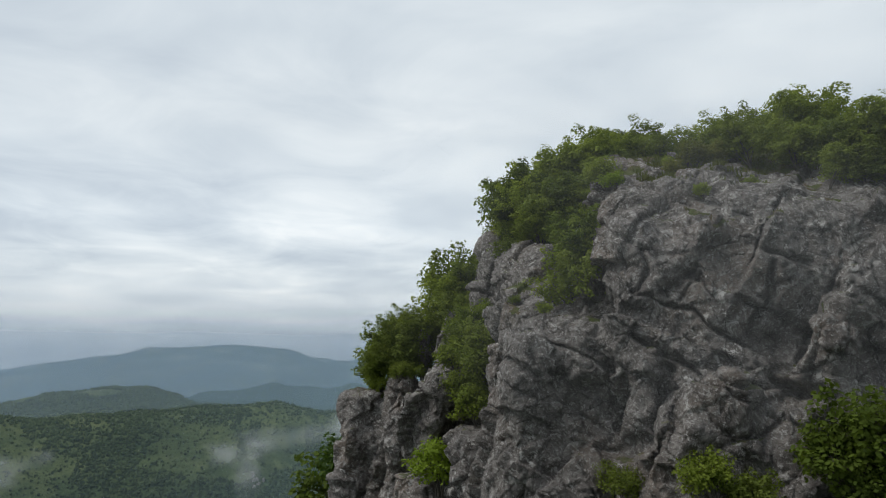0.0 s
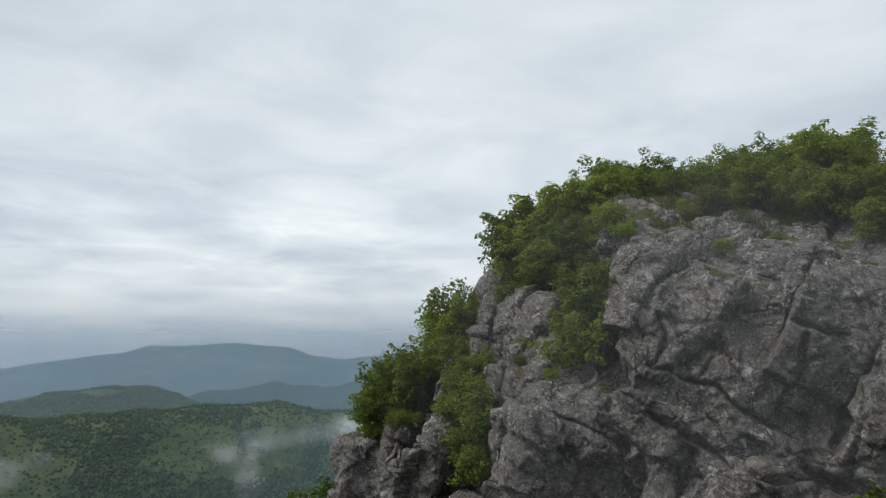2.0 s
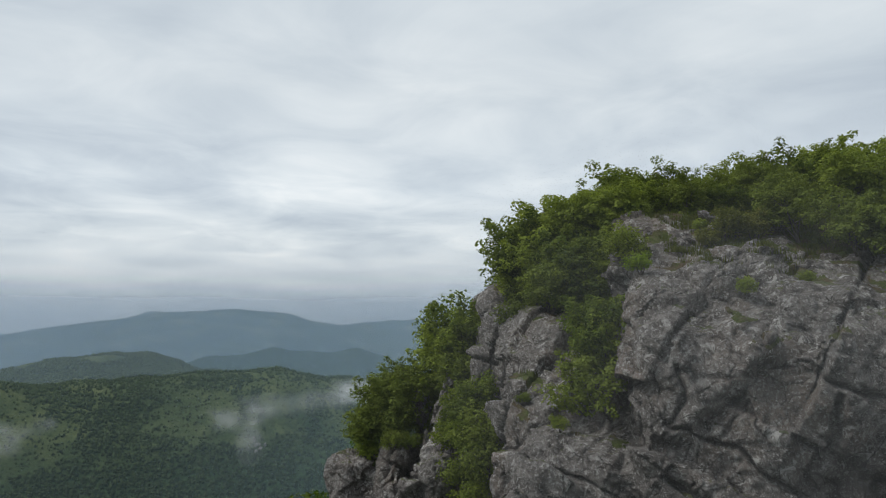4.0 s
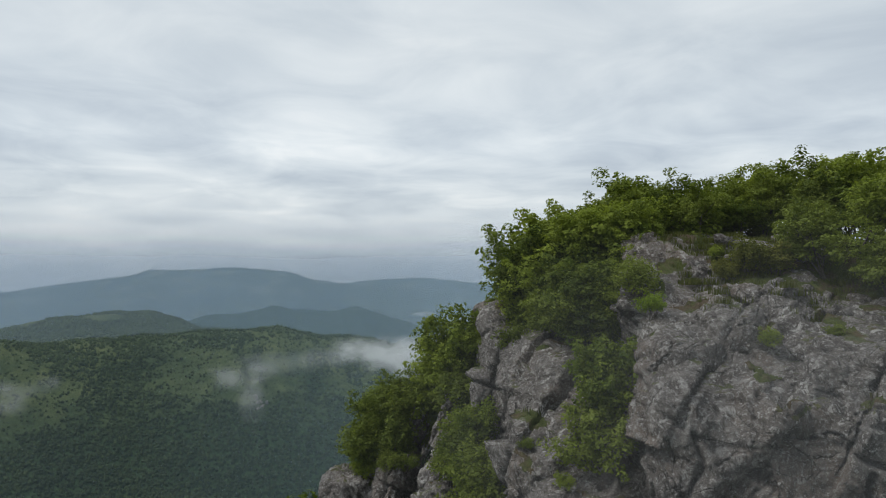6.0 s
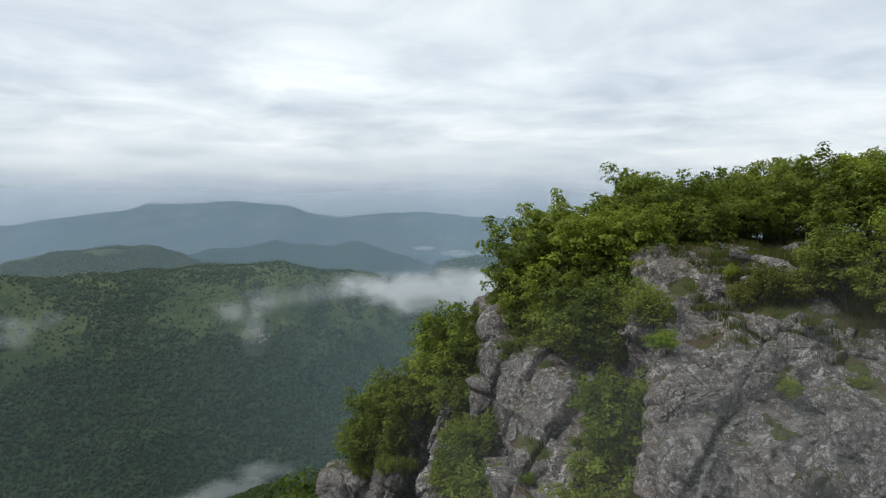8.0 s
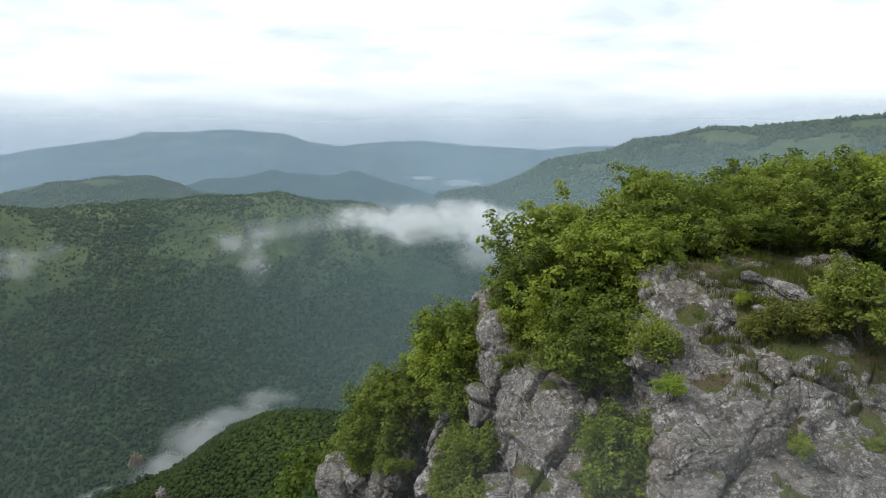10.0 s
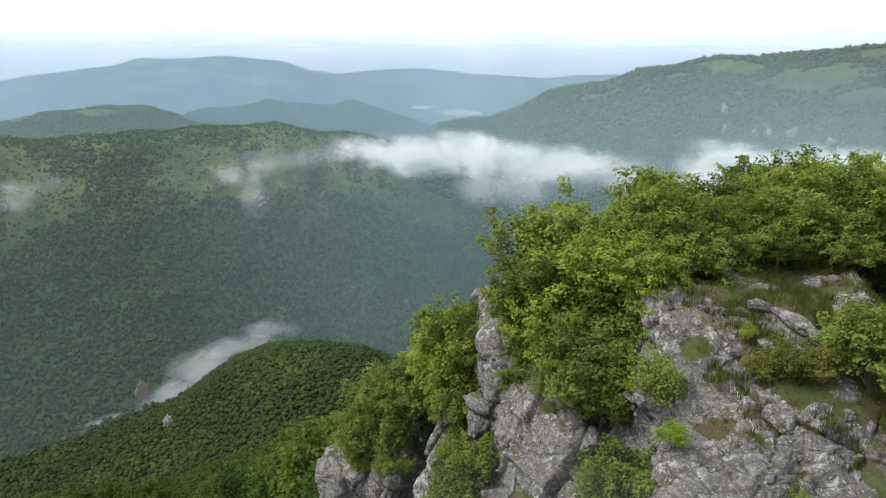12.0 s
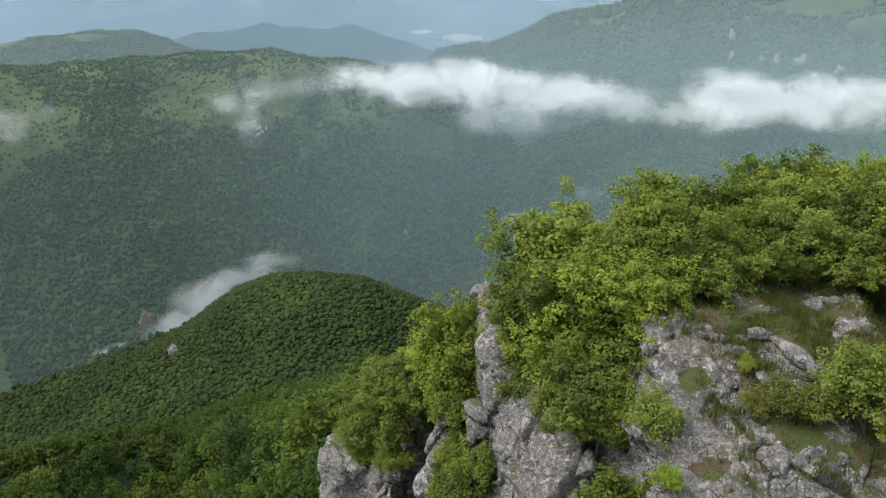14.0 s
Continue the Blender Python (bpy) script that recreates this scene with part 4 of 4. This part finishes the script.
def scatter(seed, turns, reach, count):
    r = np.random.default_rng(seed)
    w = np.radians(r.uniform(*turns, count))
    d = np.sqrt(r.uniform(reach[0] ** 2, reach[1] ** 2, count))
    return np.stack([d * np.sin(w), 18 + d * np.cos(w)], 1)


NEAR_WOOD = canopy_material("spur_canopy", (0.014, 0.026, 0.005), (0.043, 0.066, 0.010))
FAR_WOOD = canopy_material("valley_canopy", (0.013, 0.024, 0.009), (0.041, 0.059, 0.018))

# the wood on the slope below the cliff: single trees near by, a joined wood further down
close = scatter(31, (-47, -4), (62, 320), 2200)
close = close[(-0.75 * (close[:, 0] - 18) + 0.66 * (close[:, 1] - 72) > 26)]
kept = []
for q in close:
    if all((q[0] - o[0]) ** 2 + (q[1] - o[1]) ** 2 > (3.0 + 0.010 * q[1]) ** 2 for o in kept):
        kept.append(q)
kept = sorted(kept, key=lambda q: q[0] ** 2 + (q[1] - 20) ** 2)
for q in kept[:260]:
    k = WOODS[int(rng.integers(len(WOODS)))]
    tree_at("tree", k, float(q[0]), float(q[1]), rng.uniform(0.75, 1.15), rng.uniform(0, 6.28), "green broadleaf tree in the wood below the cliff", "tree", "trees of the wood below the cliff", LEAF_WOOD if rng.uniform() < 0.5 else LEAF_DARK)
rest = kept[260:]
leafy, r = [], np.random.default_rng(55)
for q in rest:
    me = WOODS[int(r.integers(len(WOODS)))][1]
    co = np.zeros(len(me.vertices) * 3)
    me.vertices.foreach_get("co", co)
    co = co.reshape(-1, 4, 3)[:: 2]
    co = co.mean(1, keepdims=True) + (co - co.mean(1, keepdims=True)) * 1.5
    w, big = r.uniform(0, 6.28), r.uniform(0.75, 1.15)
    turn_m = np.array([[math.cos(w), -math.sin(w), 0], [math.sin(w), math.cos(w), 0], [0, 0, 1]]) * big
    leafy.append(co.reshape(-1, 3) @ turn_m.T + (q[0], q[1], stand(q[0], q[1])))
if leafy:
    leafy = np.concatenate(leafy)
    ob = new("hanging_wood", mesh_from("hanging_wood", leafy, np.arange(len(leafy)).reshape(-1, 4), LEAF_WOOD, False))
    tagged(ob, "dense green deciduous wood on a steep slope", "woodland", kind="stuff")
spur = scatter(32, (-42, 3), (290, 1080), 54000)
far_side = np.hypot(spur[:, 0], spur[:, 1] - 18) > 470
for side, fine in ((spur[~far_side], 2), (spur[far_side], 1)):
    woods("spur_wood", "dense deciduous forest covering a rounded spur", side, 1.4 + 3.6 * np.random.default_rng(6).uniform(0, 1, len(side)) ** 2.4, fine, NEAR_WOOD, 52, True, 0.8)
slope = scatter(33, (-36, 33), (1080, 1830), 38000)
patch = value_noise(np.stack([slope[:, 0], slope[:, 1], 0 * slope[:, 0]], 1) / 75, 5) + 0.5 * value_noise(np.stack([slope[:, 0], slope[:, 1], 0 * slope[:, 0]], 1) / 30, 6)
slope = slope[patch < 2.0 - 2.35 * np.clip((np.hypot(slope[:, 0], slope[:, 1] - 18) - 1400) / 260, 0, 1) * (slope[:, 0] < 30)]
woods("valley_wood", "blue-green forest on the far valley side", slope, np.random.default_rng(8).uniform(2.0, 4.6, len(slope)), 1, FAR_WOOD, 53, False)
scrub = scatter(36, (-36, 2), (1400, 1960), 9000)
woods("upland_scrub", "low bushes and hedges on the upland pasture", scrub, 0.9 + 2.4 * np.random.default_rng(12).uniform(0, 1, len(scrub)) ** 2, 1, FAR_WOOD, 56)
crest = scatter(37, (-38, -17), (1900, 2110), 7000)
crest = crest[(value_noise(np.stack([crest[:, 0], crest[:, 1], 0 * crest[:, 0]], 1) / 60, 19) > -0.1) | (np.degrees(np.arctan2(crest[:, 0], crest[:, 1])) > -24)]
woods("hill_wood", "dark forest on a rounded hilltop beyond the pastures", crest, np.random.default_rng(13).uniform(1.8, 4.0, len(crest)), 1, FAR_WOOD, 57)
table = scatter(34, (-38, 4), (1780, 1960), 2000)
woods("plateau_wood", "scattered trees and hedges on the upland meadows", table, np.random.default_rng(9).uniform(1.8, 4.2, len(table)), 1, FAR_WOOD, 54)
mount = scatter(35, (-2, 36), (1700, 2360), 15000)
away, reach = np.degrees(np.arctan2(mount[:, 0], mount[:, 1] - 18)), np.hypot(mount[:, 0], mount[:, 1] - 18)
for turn, r0, wide, deep in ((28.0, 2130, 3.4, 80), (22.4, 2240, 1.8, 60), (20.6, 2310, 1.6, 25), (32.0, 2270, 1.8, 45), (18.4, 2223, 1.0, 20), (13.0, 2230, 1.6, 18), (24.5, 2120, 1.2, 25), (31.0, 1990, 2.0, 40)):
    mount = mount[((away - turn) / wide) ** 2 + ((reach - r0) / deep) ** 2 > 1 + 0.5 * value_noise(np.stack([away * 2, reach / 25, 0 * away], 1), 4)]
    away, reach = np.degrees(np.arctan2(mount[:, 0], mount[:, 1] - 18)), np.hypot(mount[:, 0], mount[:, 1] - 18)
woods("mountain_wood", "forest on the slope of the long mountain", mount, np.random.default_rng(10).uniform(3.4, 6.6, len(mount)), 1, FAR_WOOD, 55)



def crag(name, label, x, y, long, deep, high, seed, lift=0.2, mat=None, rough=0.32):
    """A bare outcrop far off in the woods."""
    bm = bmesh.new()
    bmesh.ops.create_icosphere(bm, subdivisions=4, radius=1.0)
    v = np.array([q.co for q in bm.verts])
    f = np.array([[q.index for q in face.verts] for face in bm.faces])
    bm.free()
    d = 0.8 + rough * fbm(v * (2.6, 2.6, 1.0) + seed, 4, seed, 0.65)
    ob = new(name, mesh_from(name, v * d[:, None] * (long, deep, high), f, mat or BARE_ROCK))
    z = float(land(np.array([float(x)]), np.array([float(y)]))[0])
    ob.matrix_basis = Matrix.Translation((x, y, z + lift * high)) @ Matrix.Rotation(-math.atan2(x, y), 4, "Z")
    tagged(ob, label, "crag", "far crags")


crag("crag", "pale rock outcrop on the wooded spur", -401, 924, 10, 8, 13, 701, 0.3)
for k, (x, y, a, c) in enumerate(((-413, 1568, 8, 8), (-402, 1560, 6, 6), (-424, 1580, 6, 8), (-410, 1548, 5, 6), (-396, 1572, 4, 6))):
    crag("crag", "scattered white rocks in the valley forest", x, y, a, 6, c, 710 + k, 0.5)
for k, (turn, r0, a, c) in enumerate(((26.9, 1815, 15, 26), (25.3, 1830, 8, 22), (22.2, 1850, 7, 20), (29.5, 1780, 13, 16), (24.3, 1845, 6, 12), (22.0, 1950, 9, 26))):
    crag("crag", "pale rock wall in the mountain forest", r0 * math.sin(radians(turn)), 18 + r0 * math.cos(radians(turn)), a, 12, c, 720 + k, 0.1)
for k, (x, y, a, c) in enumerate(((-490, 1040, 14, 26), (-424, 1140, 20, 34))):
    crag("scree", "reddish bare earth scar on the valley side", x, y, a, 7, c, 730 + k, 0.1, EARTH, 0.2)

# ---------------------------------------------------------------- mist and haze


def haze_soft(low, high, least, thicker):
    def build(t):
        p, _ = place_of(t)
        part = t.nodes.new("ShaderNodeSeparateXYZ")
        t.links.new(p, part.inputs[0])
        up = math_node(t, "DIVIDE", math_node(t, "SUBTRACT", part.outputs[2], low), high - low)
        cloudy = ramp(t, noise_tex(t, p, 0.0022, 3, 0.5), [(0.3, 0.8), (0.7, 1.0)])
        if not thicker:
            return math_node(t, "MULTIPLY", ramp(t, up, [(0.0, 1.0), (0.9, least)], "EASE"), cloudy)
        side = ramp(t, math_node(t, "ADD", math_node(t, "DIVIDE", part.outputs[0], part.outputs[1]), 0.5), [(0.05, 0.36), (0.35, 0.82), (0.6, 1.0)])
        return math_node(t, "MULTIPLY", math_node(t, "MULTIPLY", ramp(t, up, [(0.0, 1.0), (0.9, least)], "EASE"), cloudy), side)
    return build


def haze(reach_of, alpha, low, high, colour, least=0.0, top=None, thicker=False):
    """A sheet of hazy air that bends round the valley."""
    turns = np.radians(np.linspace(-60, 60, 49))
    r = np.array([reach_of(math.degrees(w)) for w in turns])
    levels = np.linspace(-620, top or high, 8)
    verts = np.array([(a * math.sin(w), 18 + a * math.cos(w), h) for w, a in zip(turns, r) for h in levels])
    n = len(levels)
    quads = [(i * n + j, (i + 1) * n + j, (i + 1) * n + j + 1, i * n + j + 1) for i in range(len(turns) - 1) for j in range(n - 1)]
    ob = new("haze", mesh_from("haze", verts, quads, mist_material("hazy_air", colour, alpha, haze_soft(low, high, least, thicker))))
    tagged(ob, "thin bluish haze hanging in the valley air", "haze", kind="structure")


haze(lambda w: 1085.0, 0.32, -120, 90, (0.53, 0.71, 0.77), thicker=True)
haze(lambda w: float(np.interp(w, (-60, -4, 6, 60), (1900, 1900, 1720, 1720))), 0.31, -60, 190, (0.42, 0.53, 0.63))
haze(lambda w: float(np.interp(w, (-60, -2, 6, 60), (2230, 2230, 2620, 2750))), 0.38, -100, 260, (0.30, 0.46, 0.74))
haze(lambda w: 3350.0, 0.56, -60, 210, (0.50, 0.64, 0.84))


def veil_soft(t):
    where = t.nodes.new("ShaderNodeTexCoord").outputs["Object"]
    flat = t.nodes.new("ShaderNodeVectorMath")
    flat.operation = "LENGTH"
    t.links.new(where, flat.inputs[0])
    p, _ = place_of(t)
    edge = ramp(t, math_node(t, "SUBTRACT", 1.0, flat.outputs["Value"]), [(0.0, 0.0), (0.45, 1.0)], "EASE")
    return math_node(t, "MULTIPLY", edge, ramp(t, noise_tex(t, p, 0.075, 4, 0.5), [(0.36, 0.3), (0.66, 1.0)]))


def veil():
    """Thin mist before the cliff, a sheet added to lift its dark tones."""
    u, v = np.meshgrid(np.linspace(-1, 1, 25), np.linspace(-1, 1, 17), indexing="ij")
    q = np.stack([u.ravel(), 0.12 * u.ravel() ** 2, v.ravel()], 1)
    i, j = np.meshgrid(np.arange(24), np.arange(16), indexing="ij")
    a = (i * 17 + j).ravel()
    ob = new("mist", mesh_from("mist", q, np.stack([a, a + 17, a + 18, a + 1], 1), mist_material("mist_lifting_darks", (0.8, 0.83, 0.85), 0.085, veil_soft)))
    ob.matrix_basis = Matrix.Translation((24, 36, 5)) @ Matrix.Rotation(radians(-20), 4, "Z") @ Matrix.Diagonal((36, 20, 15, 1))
    tagged(ob, "thin grey mist sheet before the cliff, lifting its dark tones", "mist", kind="structure")


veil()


def fog_soft(t, body):
    where = t.nodes.new("ShaderNodeTexCoord").outputs["Object"]
    flat = t.nodes.new("ShaderNodeVectorMath")
    flat.operation = "LENGTH"
    t.links.new(where, flat.inputs[0])
    p, _ = place_of(t)
    cloud = noise_tex(t, p, 0.0095, 6, 0.52, 0.4)
    edge = math_node(t, "SUBTRACT", 1.0, flat.outputs["Value"])
    thick = math_node(t, "ADD", math_node(t, "MULTIPLY", edge, 1.0 + body), math_node(t, "MULTIPLY", math_node(t, "SUBTRACT", cloud, 0.58 - 0.08 * body), 2.5))
    return math_node(t, "MULTIPLY", ramp(t, thick, [(0.0, 0.0), (1.0, 1.0)], "EASE"), ramp(t, edge, [(0.0, 0.0), (0.35, 1.0)], "EASE"))


def fog(name, label, x, y, z, wide, tall, alpha, body=0.0, tilt=38):
    """A bank of low cloud: a soft sheet, bulged and leaning back like the bank itself."""
    base = new(name)
    turn = math.atan2(x, y - 18)
    base.matrix_basis = Matrix.Translation((x, y, z)) @ Matrix.Rotation(-turn, 4, "Z")
    mat = mist_material("low_cloud", (0.86, 0.87, 0.88), alpha, lambda t: fog_soft(t, body))
    u, v = np.meshgrid(np.linspace(-1, 1, 17), np.linspace(-1, 1, 11), indexing="ij")
    q = np.stack([u.ravel(), v.ravel(), 0.25 * (1 - u.ravel() ** 2) * (1 - v.ravel() ** 2)], 1)
    i, j = np.meshgrid(np.arange(16), np.arange(10), indexing="ij")
    a = (i * 11 + j).ravel()
    ob = new("cloud_layer", mesh_from("cloud_layer", q, np.stack([a, a + 11, a + 12, a + 1], 1), mat))
    ob.parent = base
    ob.matrix_basis = Matrix.Rotation(radians(90 - tilt), 4, "X") @ Matrix.Diagonal((wide, tall / math.cos(radians(tilt)), tall * 0.6, 1))
    tagged(base, label, "mist", "low clouds in the valley")


FOG = (
    (-30, 1520, -194, 300, 60, 0.92, 0.5), (150, 1540, -210, 310, 56, 0.88, 0.45), (330, 1556, -240, 340, 50, 0.6, 0.3), (-300, 1560, -214, 200, 34, 0.2, 0.2), (-120, 1530, -188, 150, 50, 0.6, 0.6), (118, 1466, -256, 135, 45, 0.4, 0.4),
    (633, 1381, -212, 290, 56, 0.85, 0.45), (816, 1409, -190, 250, 46, 0.85, 0.45), (560, 1400, -160, 110, 22, 0.45, 0.3), (480, 1400, -238, 170, 40, 0.55, 0.3),
    (-474, 1545, -248, 100, 38, 0.45), (-410, 1580, -236, 60, 28, 0.45), (-417, 1515, -300, 44, 48, 0.3),
    (-722, 1161, -202, 110, 26, 0.5), (-722, 1137, -227, 70, 38, 0.5),
    (-400, 1066, -490, 70, 40, 0.6, 0.3), (-340, 1095, -462, 90, 22, 0.45, 0.3), (-436, 1030, -522, 70, 28, 0.6, 0.4), (-474, 1000, -550, 125, 24, 0.65, 0.5), (-550, 935, -584, 100, 20, 0.45, 0.5), (-275, 1110, -434, 80, 20, 0.36, 0.3),
    (284, 1289, -369, 75, 32, 0.3), (150, 1312, -433, 36, 18, 0.3),
)
for row in FOG:
    fog("low_cloud", "white low cloud drifting over the wooded valley", *row)
for row in ((-101, 3169, -232, 92, 14, 0.7), (96, 3169, -256, 150, 26, 0.6)):
    fog("mist_strip", "thin white mist lying on a far river", *row, body=0.6, tilt=20)
